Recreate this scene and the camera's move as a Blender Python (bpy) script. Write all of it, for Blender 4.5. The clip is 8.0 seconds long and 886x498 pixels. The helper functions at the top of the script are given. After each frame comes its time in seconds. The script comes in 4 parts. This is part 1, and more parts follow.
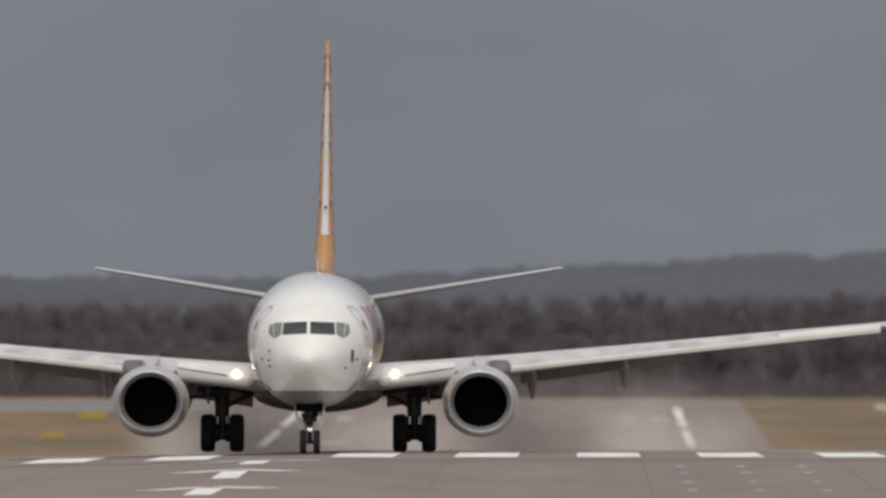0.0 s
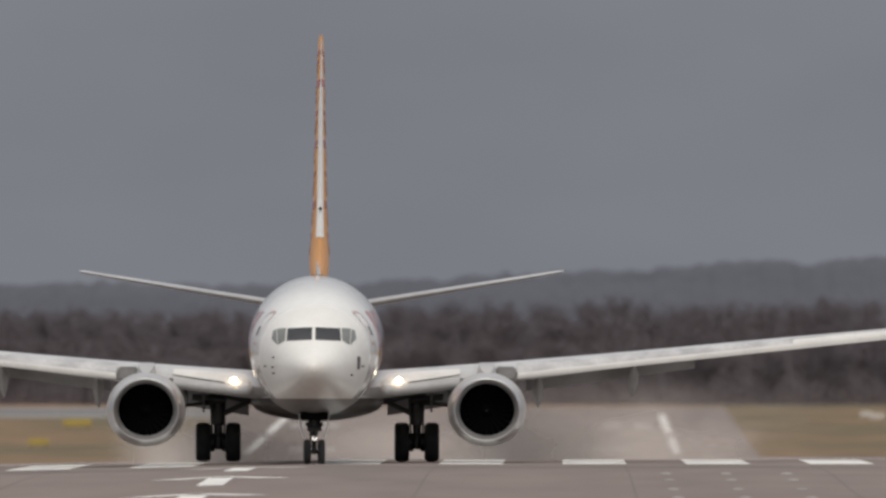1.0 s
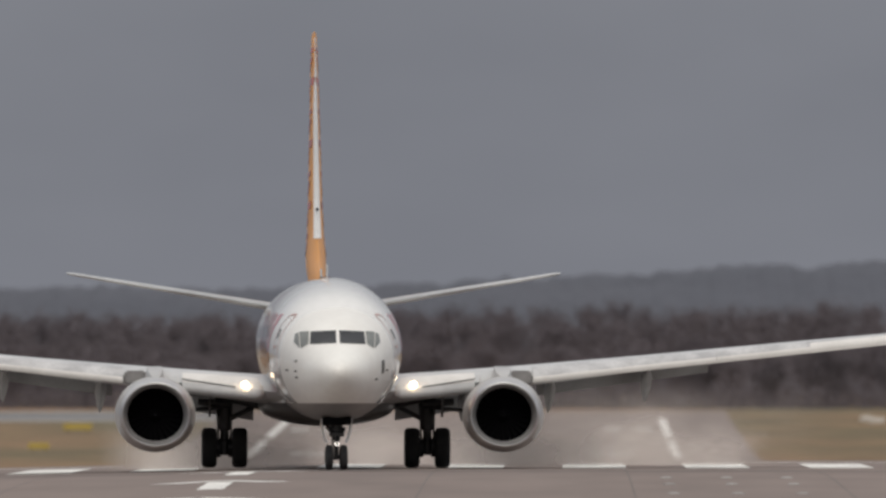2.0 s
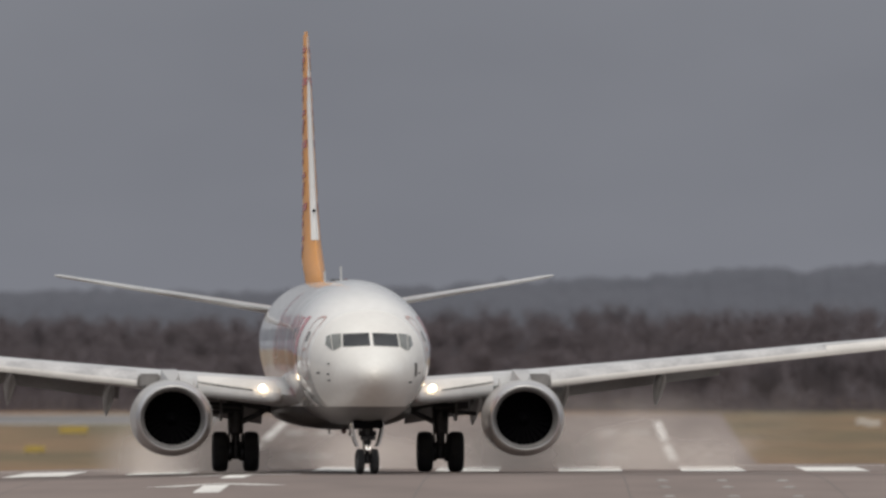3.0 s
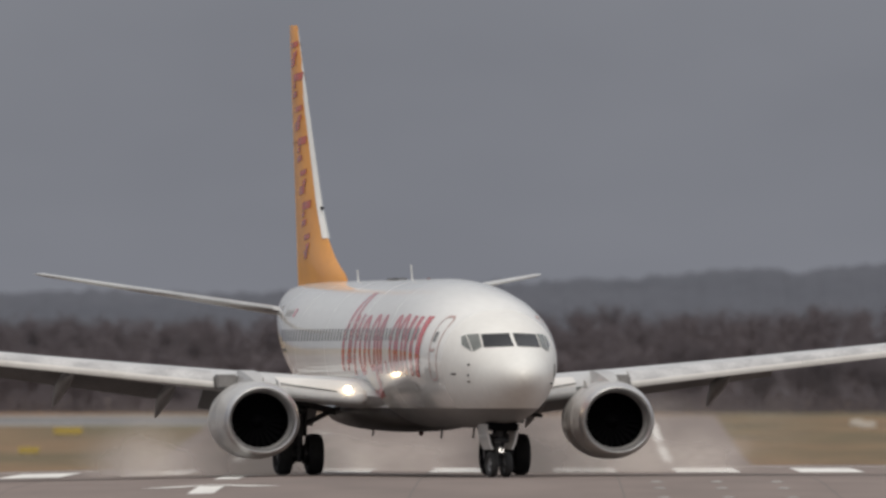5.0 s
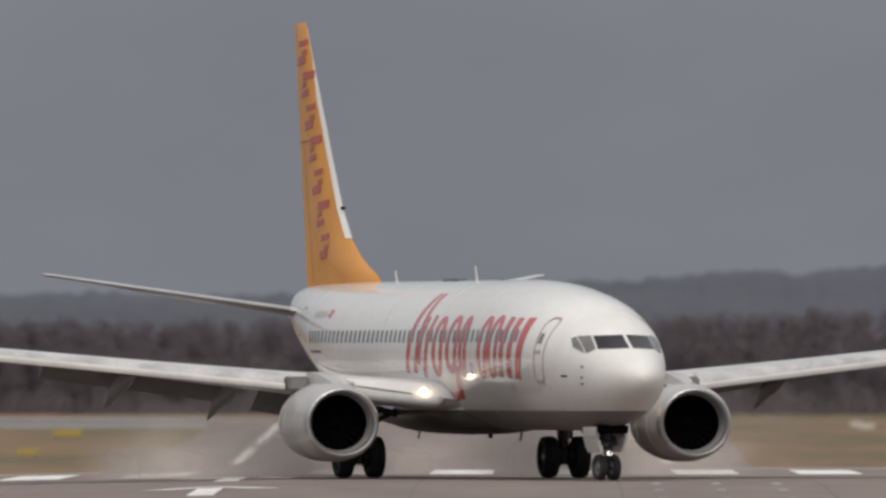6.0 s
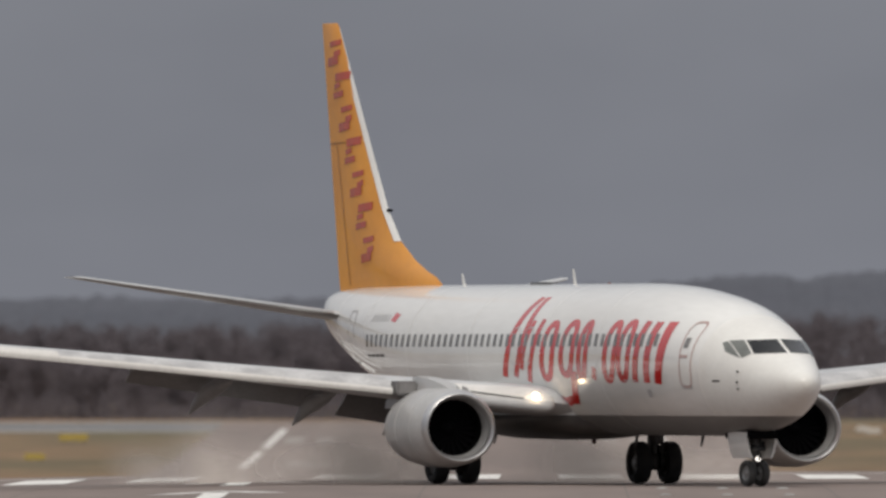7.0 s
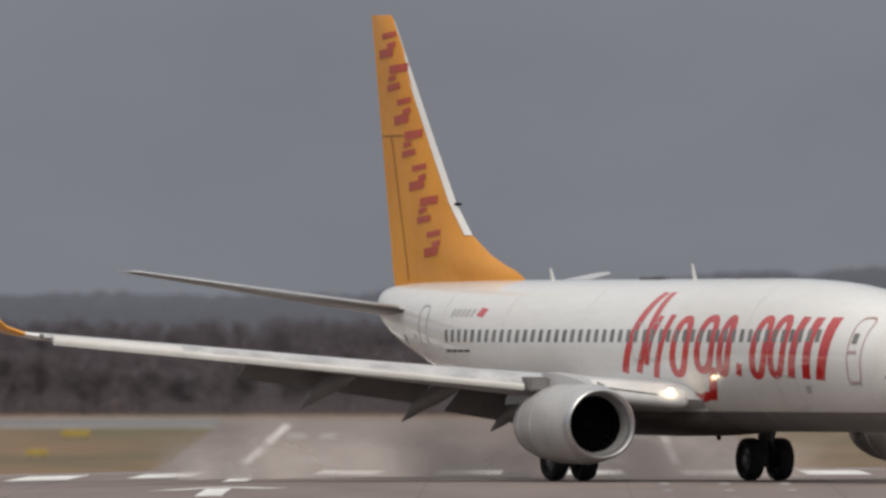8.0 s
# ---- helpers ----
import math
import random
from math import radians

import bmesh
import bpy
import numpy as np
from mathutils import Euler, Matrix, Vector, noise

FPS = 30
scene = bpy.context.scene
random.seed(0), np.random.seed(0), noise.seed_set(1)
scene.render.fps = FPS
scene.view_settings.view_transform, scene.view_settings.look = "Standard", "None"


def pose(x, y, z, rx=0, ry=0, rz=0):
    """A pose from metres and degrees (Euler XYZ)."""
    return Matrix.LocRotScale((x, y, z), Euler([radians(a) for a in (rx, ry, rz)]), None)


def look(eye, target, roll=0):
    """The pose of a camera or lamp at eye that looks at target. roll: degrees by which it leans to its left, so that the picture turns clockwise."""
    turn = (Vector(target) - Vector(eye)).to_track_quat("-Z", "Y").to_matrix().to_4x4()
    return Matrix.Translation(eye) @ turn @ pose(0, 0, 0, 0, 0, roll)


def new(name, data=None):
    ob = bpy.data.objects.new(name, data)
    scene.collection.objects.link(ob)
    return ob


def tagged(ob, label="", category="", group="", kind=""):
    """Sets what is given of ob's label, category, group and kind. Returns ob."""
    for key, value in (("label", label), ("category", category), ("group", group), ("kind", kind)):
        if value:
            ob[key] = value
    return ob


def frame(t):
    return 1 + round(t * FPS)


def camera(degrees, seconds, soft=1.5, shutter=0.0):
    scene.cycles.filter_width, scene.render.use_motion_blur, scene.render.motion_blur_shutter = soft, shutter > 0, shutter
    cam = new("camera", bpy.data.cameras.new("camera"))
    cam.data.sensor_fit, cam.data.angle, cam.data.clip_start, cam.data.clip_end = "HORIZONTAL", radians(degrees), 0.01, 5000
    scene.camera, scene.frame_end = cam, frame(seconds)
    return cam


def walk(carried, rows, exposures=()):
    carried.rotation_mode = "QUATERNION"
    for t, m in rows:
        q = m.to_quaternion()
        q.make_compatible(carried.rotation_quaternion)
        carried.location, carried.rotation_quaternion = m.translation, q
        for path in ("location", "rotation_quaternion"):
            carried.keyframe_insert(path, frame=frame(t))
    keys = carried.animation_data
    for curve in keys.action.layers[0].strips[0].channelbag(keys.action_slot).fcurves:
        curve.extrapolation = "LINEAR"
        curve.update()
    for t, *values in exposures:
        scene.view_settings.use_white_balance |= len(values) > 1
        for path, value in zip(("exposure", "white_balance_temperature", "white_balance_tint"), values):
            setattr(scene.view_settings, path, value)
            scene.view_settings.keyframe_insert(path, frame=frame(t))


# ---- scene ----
# The camera stands still beside the runway's end on a long lens, and shakes a little.
LENS, EYE = 2.1773, 2.0
F = 784 / math.tan(radians(LENS / 2))
cam = camera(LENS, 8.0, soft=2.8)
cam.data.dof.use_dof, cam.data.dof.focus_distance, cam.data.dof.aperture_fstop = True, 650.0, 3.3  # a long lens focused on the airliner
# seconds, sideways and upward wander of the aim
AIM = [(0.0, 40, -26), (0.5, 38, -21), (1.0, 14, -13.5), (1.5, 17, -8.7), (3.0, 7, -1), (3.5, 9, 4.5), (4.0, 10, 6.5), (4.5, 0, 0),
       (6.0, -4, 4.5), (6.5, 5, 6.2), (7.0, 7, 12.5), (7.5, 14, 8), (8.0, 11, 5)]
walk(cam, [(t, pose(0, 0, EYE, 90 + math.degrees(math.atan((303 + v) / F)), 0, math.degrees(math.atan((195 + u) / F)))) for t, u, v in AIM])

# ---- light: an overcast winter sky, brighter behind the camera ----
SUN_FROM = Vector((0.04, -0.66, 0.75)).normalized()
world = bpy.data.worlds.new("world")
scene.world = world
world.use_nodes = True
wn, wl = world.node_tree.nodes, world.node_tree.links
wn.clear()
w_out, w_bg = wn.new("ShaderNodeOutputWorld"), wn.new("ShaderNodeBackground")
sky = wn.new("ShaderNodeTexSky")
sky.sky_type, sky.sun_disc = "NISHITA", False
sky.sun_elevation = math.asin(SUN_FROM.z)
sky.sun_rotation = math.atan2(SUN_FROM.x, SUN_FROM.y)
sky.dust_density = 3.0
w_co, w_sep = wn.new("ShaderNodeTexCoord"), wn.new("ShaderNodeSeparateXYZ")
w_map = wn.new("ShaderNodeMapping")
w_map.inputs["Scale"].default_value = (55, 55, 110)
w_noise = wn.new("ShaderNodeTexNoise")
w_noise.inputs["Scale"].default_value, w_noise.inputs["Detail"].default_value = 1.0, 3.0
w_ramp = wn.new("ShaderNodeValToRGB")
w_ramp.color_ramp.elements[0].position, w_ramp.color_ramp.elements[0].color = 0.25, (0.175, 0.182, 0.210, 1)
w_ramp.color_ramp.elements[1].position, w_ramp.color_ramp.elements[1].color = 0.75, (0.201, 0.208, 0.238, 1)
w_high = wn.new("ShaderNodeMapRange")
w_high.inputs[1].default_value, w_high.inputs[2].default_value = 0.02, 0.7
w_cloud = wn.new("ShaderNodeMix")
w_cloud.data_type = "RGBA"
w_cloud.inputs["B"].default_value = (0.74, 0.735, 0.74, 1)
w_mix = wn.new("ShaderNodeMix")
w_mix.data_type, w_mix.blend_type = "RGBA", "ADD"
w_mix.inputs["Factor"].default_value = 0.012
wl.new(w_co.outputs["Generated"], w_map.inputs[0])
wl.new(w_map.outputs[0], w_noise.inputs["Vector"])
wl.new(w_noise.outputs[0], w_ramp.inputs[0])
wl.new(w_co.outputs["Generated"], w_sep.inputs[0])
wl.new(w_sep.outputs[2], w_high.inputs[0])
wl.new(w_high.outputs[0], w_cloud.inputs["Factor"])
wl.new(w_ramp.outputs[0], w_cloud.inputs["A"])
wl.new(w_cloud.outputs["Result"], w_mix.inputs["A"])
wl.new(sky.outputs[0], w_mix.inputs["B"])
wl.new(w_mix.outputs["Result"], w_bg.inputs[0])
w_bg.inputs[1].default_value = 1.0
wl.new(w_bg.outputs[0], w_out.inputs[0])

sun = new("sun", bpy.data.lights.new("sun", "SUN"))
sun.data.energy, sun.data.angle, sun.data.color = 1.5, radians(35), (1.0, 0.92, 0.80)
sun.matrix_basis = look(SUN_FROM * 100, (0, 0, 0))


# ---- materials ----
def material(name, base, other=None, rough=0.5, metal=0.0, scale=1.0, fine=0.0, bump=0.0, stretch=(1, 1, 1), spread=(0.35, 0.65), coat=0.0,
             emit=None, power=0.0, vary=0.0, shine=0.5):
    """A Principled surface: base and other mixed by noise at `scale` per metre, with finer grain and relief."""
    m = bpy.data.materials.new(name)
    m.use_nodes = True
    n, l = m.node_tree.nodes, m.node_tree.links
    b = n["Principled BSDF"]
    b.inputs["Roughness"].default_value, b.inputs["Metallic"].default_value = rough, metal
    b.inputs["Coat Weight"].default_value, b.inputs["Specular IOR Level"].default_value = coat, shine
    b.inputs["Base Color"].default_value = (*base, 1)
    if emit:
        b.inputs["Emission Color"].default_value, b.inputs["Emission Strength"].default_value = (*emit, 1), power
    if other is None:
        return m
    co, mp = n.new("ShaderNodeTexCoord"), n.new("ShaderNodeMapping")
    mp.inputs["Scale"].default_value = stretch
    l.new(co.outputs["Object"], mp.inputs[0])
    big = n.new("ShaderNodeTexNoise")
    big.inputs["Scale"].default_value, big.inputs["Detail"].default_value = scale, 5.0
    l.new(mp.outputs[0], big.inputs["Vector"])
    ramp = n.new("ShaderNodeMapRange")
    ramp.inputs[1].default_value, ramp.inputs[2].default_value = spread
    l.new(big.outputs[0], ramp.inputs[0])
    mix = n.new("ShaderNodeMix")
    mix.data_type = "RGBA"
    mix.inputs["A"].default_value, mix.inputs["B"].default_value = (*base, 1), (*other, 1)
    l.new(ramp.outputs[0], mix.inputs["Factor"])
    colour = mix.outputs["Result"]
    small = n.new("ShaderNodeTexNoise")
    small.inputs["Scale"].default_value, small.inputs["Detail"].default_value = scale * 9, 4.0
    l.new(mp.outputs[0], small.inputs["Vector"])
    if fine or vary:
        gain = n.new("ShaderNodeMapRange")
        gain.inputs[1].default_value, gain.inputs[2].default_value = 0.3, 0.7
        gain.inputs[3].default_value, gain.inputs[4].default_value = 1 - fine, 1 + fine
        l.new(small.outputs[0], gain.inputs[0])
        value = gain.outputs[0]
        if vary:
            geo = n.new("ShaderNodeNewGeometry")
            each = n.new("ShaderNodeMapRange")
            each.inputs[3].default_value, each.inputs[4].default_value = 1 - vary, 1 + vary
            l.new(geo.outputs["Random Per Island"], each.inputs[0])
            both = n.new("ShaderNodeMath")
            both.operation = "MULTIPLY"
            l.new(value, both.inputs[0])
            l.new(each.outputs[0], both.inputs[1])
            value = both.outputs[0]
        times = n.new("ShaderNodeVectorMath")
        times.operation = "SCALE"
        l.new(colour, times.inputs[0])
        l.new(value, times.inputs["Scale"])
        colour = times.outputs[0]
    l.new(colour, b.inputs["Base Color"])
    if bump:
        bm_node = n.new("ShaderNodeBump")
        bm_node.inputs["Strength"].default_value, bm_node.inputs["Distance"].default_value = bump, 0.05
        l.new(small.outputs[0], bm_node.inputs["Height"])
        l.new(bm_node.outputs[0], b.inputs["Normal"])
    return m


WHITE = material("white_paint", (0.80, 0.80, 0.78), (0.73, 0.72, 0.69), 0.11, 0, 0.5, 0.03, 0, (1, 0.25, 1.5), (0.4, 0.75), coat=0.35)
RADOME = material("matt_radome_paint", (0.80, 0.80, 0.77), (0.74, 0.73, 0.70), 0.30, 0, 0.8, 0.03)
FAIRING = material("dark_fairing_grey", (0.095, 0.088, 0.084), (0.065, 0.06, 0.058), 0.4, 0, 0.7, 0.1, 0, (1, 0.3, 1))
FIN_SEAM = material("fin_panel_gap", (0.30, 0.12, 0.03), (0.24, 0.10, 0.03), 0.6, 0, 2.0, 0.1)
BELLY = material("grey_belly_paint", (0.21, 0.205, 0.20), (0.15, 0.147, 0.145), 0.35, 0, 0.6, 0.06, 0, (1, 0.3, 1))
ORANGE = material("orange_paint", (0.78, 0.33, 0.028), (0.70, 0.28, 0.022), 0.35, 0, 0.4, 0.04, coat=0.2)
RED = material("red_paint", (0.60, 0.035, 0.03), (0.52, 0.03, 0.03), 0.11, 0, 1.0, 0.05, coat=0.6)
DARK_RED = material("dark_red_paint", (0.50, 0.075, 0.03), (0.44, 0.06, 0.03), 0.25, 0, 1.0, 0.05, coat=0.3)
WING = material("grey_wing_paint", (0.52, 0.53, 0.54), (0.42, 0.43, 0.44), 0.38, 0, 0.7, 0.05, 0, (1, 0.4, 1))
SLAT = material("bare_slat_metal", (0.70, 0.69, 0.67), (0.62, 0.61, 0.59), 0.45, 0.0, 1.2, 0.05)
SLAT_TOP = material("mottled_grey_slat", (0.54, 0.54, 0.545), (0.37, 0.37, 0.38), 0.42, 0, 1.1, 0.10, 0, (1, 0.5, 2.0), (0.42, 0.62))
LINER = material("grey_inlet_liner", (0.30, 0.30, 0.30), (0.22, 0.22, 0.225), 0.5, 0, 2.0, 0.08)
# the sky's reflection in the side panes is put into this grey
SIDE_GLASS = material("sky_tinted_side_glass", (0.13, 0.14, 0.13), (0.18, 0.19, 0.18), 0.1, 0, 3.0, 0.1)
STEEL = material("dull_bare_metal", (0.50, 0.50, 0.50), (0.42, 0.42, 0.42), 0.3, 0.85, 1.5, 0.06)
# grey of the flaps; also paints the shaded gap beside the pylon
UNDER = material("flap_grey_and_gap_shade", (0.22, 0.215, 0.215), (0.17, 0.165, 0.165), 0.5, 0, 0.9, 0.08)
NACELLE = material("grey_nacelle_paint", (0.47, 0.465, 0.46), (0.40, 0.40, 0.395), 0.35, 0, 0.9, 0.04, coat=0.2)
LIP = material("polished_inlet_lip", (0.58, 0.58, 0.58), (0.48, 0.48, 0.49), 0.36, 0.8, 2.0, 0.06)
# near-black: the shade inside inlets and wheel bay is in this colour
DARK = material("dark_metal_and_shade", (0.006, 0.006, 0.007), (0.005, 0.005, 0.005), 0.8, 0.0, 2.0, 0.1, shine=0.04)
# blades and spinner carry the inlet's shade in their base colour
BLADE = material("shade_dark_blade", (0.005, 0.005, 0.006), (0.004, 0.004, 0.005), 0.9, 0.0, 2.0, 0.1, shine=0.02)
GLASS = material("cockpit_glass", (0.012, 0.014, 0.017), (0.02, 0.021, 0.023), 0.12, 0, 1.5, 0.1, shine=0.22)
CABIN = material("cabin_window", (0.15, 0.145, 0.14), (0.22, 0.215, 0.21), 0.08, 0, 1.5, 0.1)
LINE = material("door_outline", (0.44, 0.29, 0.27), (0.50, 0.36, 0.34), 0.4, 0, 2.0, 0.1)
SEAM = material("panel_seam", (0.42, 0.42, 0.42), (0.5, 0.5, 0.5), 0.5, 0, 2.0, 0.1)
SKIN = material("skin_seam_paint", (0.74, 0.74, 0.72), (0.77, 0.77, 0.75), 0.4, 0, 2.0, 0.1)
TYRE = material("tyre_rubber", (0.030, 0.030, 0.031), (0.042, 0.041, 0.040), 0.8, 0, 4.0, 0.15, 0.2)
RIM = material("wheel_rim", (0.32, 0.32, 0.32), (0.22, 0.22, 0.22), 0.4, 0.6, 4.0, 0.1)
STRUT = material("gear_strut", (0.07, 0.07, 0.072), (0.045, 0.045, 0.045), 0.4, 0.4, 3.0, 0.1)
LAMP = material("landing_light", (1, 0.9, 0.75), emit=(1.0, 0.74, 0.45), power=11.0)
TAXI = material("taxi_light", (1, 0.95, 0.9), emit=(1.0, 0.93, 0.85), power=1.6)
DARK_BEACON = material("unlit_beacon_glass", (0.10, 0.03, 0.028), rough=0.2)
BEACON = material("red_beacon", (0.6, 0.04, 0.03), rough=0.2)
ASPHALT = material("worn_runway_asphalt", (0.214, 0.169, 0.150), (0.173, 0.138, 0.124), 0.9, 0, 0.05, 0.10, 0.3, (1, 0.12, 1))
MARK = material("worn_white_marking", (0.74, 0.73, 0.70), (0.46, 0.44, 0.42), 0.8, 0, 0.9, 0.12, 0.1, (1, 0.1, 1), (0.5, 0.8))
MARK_OLD = material("faded_marking", (0.40, 0.38, 0.36), (0.30, 0.28, 0.26), 0.85, 0, 0.9, 0.12, 0.1, (1, 0.1, 1))
JOINT = material("dark_joint_filler", (0.12, 0.105, 0.096), (0.15, 0.13, 0.12), 0.85, 0, 0.8, 0.1)
GRASS = material("winter_grass", (0.110, 0.088, 0.042), (0.222, 0.132, 0.067), 0.95, 0, 0.02, 0.25, 0.4, (1, 0.25, 1), (0.38, 0.62))
TAXIWAY = material("pale_taxiway_concrete", (0.175, 0.172, 0.175), (0.14, 0.138, 0.14), 0.9, 0, 0.05, 0.08, 0.1)
SHOULDER = material("pale_concrete", (0.36, 0.35, 0.34), (0.28, 0.27, 0.26), 0.9, 0, 0.08, 0.1, 0.1)
YELLOW = material("yellow_sign_face", (0.46, 0.35, 0.07), (0.38, 0.28, 0.06), 0.5, 0, 1.5, 0.08)
SIGN_WHITE = material("white_sign_face", (0.60, 0.58, 0.54), (0.48, 0.46, 0.43), 0.5, 0, 1.5, 0.08)
TWIG = material("bare_winter_twigs", (0.110, 0.0955, 0.108), (0.099, 0.087, 0.100), 0.95, 0, 0.05, 0.12, vary=0.15)
# the haze of distance is mixed into this base colour
HILL = material("hazy_far_hill", (0.082, 0.087, 0.107), (0.070, 0.075, 0.094), 1.0, 0, 0.03, 0.08)


# ---- building helpers ----
def finish(name, bm, mats, parent=None, label="", smooth=True, sharp=40):
    """Links a bmesh as one mesh object."""
    bmesh.ops.recalc_face_normals(bm, faces=bm.faces)
    me = bpy.data.meshes.new(name)
    bm.to_mesh(me)
    bm.free()
    for m in mats if isinstance(mats, (list, tuple)) else [mats]:
        me.materials.append(m)
    if smooth:
        me.polygons.foreach_set("use_smooth", [True] * len(me.polygons))
        me.set_sharp_from_angle(angle=radians(sharp))
    ob = new(name, me)
    if parent:
        ob.parent = parent
    if label:
        ob["label"] = label
    return ob


def part(name, bm, mat, parent, label="", smooth=True, sharp=40):
    return finish(name, bm, mat, parent, label, smooth, sharp)


def loft(bm, rings, close=True, caps=(True, True), mat=0):
    """Skins a row of rings with equal numbers of points."""
    vs = [[bm.verts.new(p) for p in ring] for ring in rings]
    n = len(rings[0])
    for a, b in zip(vs, vs[1:]):
        for i in range(n if close else n - 1):
            f = bm.faces.new((a[i], a[(i + 1) % n], b[(i + 1) % n], b[i]))
            f.material_index = mat
    for flag, ring in zip(caps, (vs[0], vs[-1])):
        if flag and close:
            bm.faces.new(ring).material_index = mat
    return vs


def tube(bm, a, b, r1, r2=None, n=12, mat=0):
    """A tapered round bar from a to b."""
    a, b = Vector(a), Vector(b)
    r2 = r1 if r2 is None else r2
    q = (b - a).to_track_quat("Z", "Y")
    rings = [[p + q @ Vector((r * math.cos(k * math.tau / n), r * math.sin(k * math.tau / n), 0)) for k in range(n)] for p, r in ((a, r1), (b, r2))]
    loft(bm, rings, mat=mat)


def box(bm, lo, hi, bevel=0.0, mat=0):
    g = bmesh.ops.create_cube(bm, size=1)
    vs = g["verts"]
    for v in vs:
        v.co = Vector([(lo[k] + hi[k]) / 2 + v.co[k] * (hi[k] - lo[k]) for k in range(3)])
    fs = {f for v in vs for f in v.link_faces}
    for f in fs:
        f.material_index = mat
    if bevel:
        es = list({e for v in vs for e in v.link_edges})
        bmesh.ops.bevel(bm, geom=es, offset=bevel, segments=2, affect="EDGES")


def lathe(bm, profile, centre, axis="y", n=40, flat=None, mat=0, caps=(False, False)):
    """Turns (along, radius) pairs round an axis through centre. flat(along, angle) scales the radius."""
    rings = []
    for u, r in profile:
        ring = []
        for k in range(n):
            c, s = math.cos(k * math.tau / n), math.sin(k * math.tau / n)
            g = r * (flat(u, c, s) if flat else 1)
            p = {"y": (g * c, u, g * s), "x": (u, g * c, g * s), "z": (g * c, g * s, u)}[axis]
            ring.append(Vector(centre) + Vector(p))
        rings.append(ring)
    loft(bm, rings, caps=caps, mat=mat)


# ---- the ground: one sheet whose height changes along the runway ----
PROFILE = [(-3000, -1.75), (0, -1.75), (300, -2.05), (480, -2.22), (549, -1.95), (575, -1.76), (590, -1.65), (605, -1.565), (622, -1.52), (650, -1.475), (672, -1.43), (700, -1.39),
           (730, -1.385), (760, -1.45), (850, -2.1), (1200, -4.4), (1500, -5.2), (1800, -4.7), (1950, -3.98), (2071, -3.1), (2240, -1.32), (2412, 0.52),
           (2470, 0.85), (2560, 0.75), (2800, 1.2), (3400, 3.0), (4990, 5.0)]
PY, PZ = np.array([p[0] for p in PROFILE], float), np.array([p[1] for p in PROFILE], float)


def height(y):
    """The ground's height at y, eased between the profile's points."""
    return float(np.mean(np.interp(np.linspace(y - 12, y + 12, 9), PY, PZ))) + EYE


STATIONS = sorted(set([-3000, -1000, -300, 0, 150, 300, 400] + list(range(440, 800, 5)) + list(range(800, 1900, 25)) + list(range(1900, 2640, 10))
                      + [2700, 2800, 3000, 3400, 4000, 4990]))


def fall(x, y):
    """Near the threshold the pavement falls away to the far side of its crown."""
    return 0.022 * min(max(CENTRE + 1.5 - x, 0.0), 30.0) * min(max((1000 - y) / 200, 0.0), 1.0)


def strip(bm, edges, y0, y1, lift, mat=0):
    """A ribbon on the ground from y0 to y1. edges(y): its x on both sides."""
    ys = [y0] + [y for y in STATIONS if y0 < y < y1] + [y1]
    rows = []
    for y in ys:
        a, b = edges(y)
        # on the straight line between the sheet's stations
        z = float(np.interp(y, STATIONS, SHEET)) + lift
        rows.append([bm.verts.new((a, y, z - fall(a, y))), bm.verts.new((b, y, z - fall(b, y)))])
    for p, q in zip(rows, rows[1:]):
        bm.faces.new((p[0], p[1], q[1], q[0])).material_index = mat


SHEET = [height(y) for y in STATIONS]
CENTRE = -8.64      # x of the runway's centreline
HALF = 25.6         # half its width, with shoulders

bm = bmesh.new()
xs = [-3000, -1200, -500, -200, -120, -80, -50, CENTRE - 28.5, -20, CENTRE + 1.5, 0, 12, 25, 40, 70, 120, 250, 600, 1200, 3000]
grid = [[bm.verts.new((x, y, z - fall(x, y))) for x in xs] for y, z in zip(STATIONS, SHEET)]
for a, b in zip(grid, grid[1:]):
    for i in range(len(xs) - 1):
        bm.faces.new((a[i], a[i + 1], b[i + 1], b[i]))
tagged(finish("ground", bm, GRASS), "patchy brown and green winter grass beside the runway", "ground", kind="stuff")

bm = bmesh.new()
for x0, x1 in ((-HALF, 1.5), (1.5, HALF)):
    strip(bm, lambda y: (CENTRE + x0, CENTRE + x1), 825, 2420, 0.01)
for x0, x1 in ((-90, -28.5), (-28.5, 1.5), (1.5, 90)):
    strip(bm, lambda y: (CENTRE + x0, CENTRE + x1), 60, 825, 0.01)
bmesh.ops.remove_doubles(bm, verts=bm.verts, dist=0.002)
runway = tagged(finish("runway", bm, ASPHALT), "worn grey-brown asphalt runway with white markings", "runway", kind="structure")

bm = bmesh.new()
strip(bm, lambda y: (-400, CENTRE - HALF - 0.1), 2335, 2400, 0.01)
tagged(finish("taxiway", bm, TAXIWAY), "pale grey taxiway crossing the grass", "taxiway", kind="structure")
for y0, y1 in ((2320, 2334), (2401, 2412)):
    bm = bmesh.new()
    strip(bm, lambda y: (-400, CENTRE - HALF - 0.1), y0, y1, 0.012)
    tagged(finish("taxiway_shoulder", bm, SHOULDER), "pale concrete strip along the taxiway", "taxiway edge", kind="structure")


def mark(name, x0, x1, y0, y1, paint=None):
    bm = bmesh.new()
    strip(bm, lambda y: (CENTRE + x0, CENTRE + x1), y0, y1, 0.018)
    return finish(name, bm, paint or MARK, runway, smooth=False)


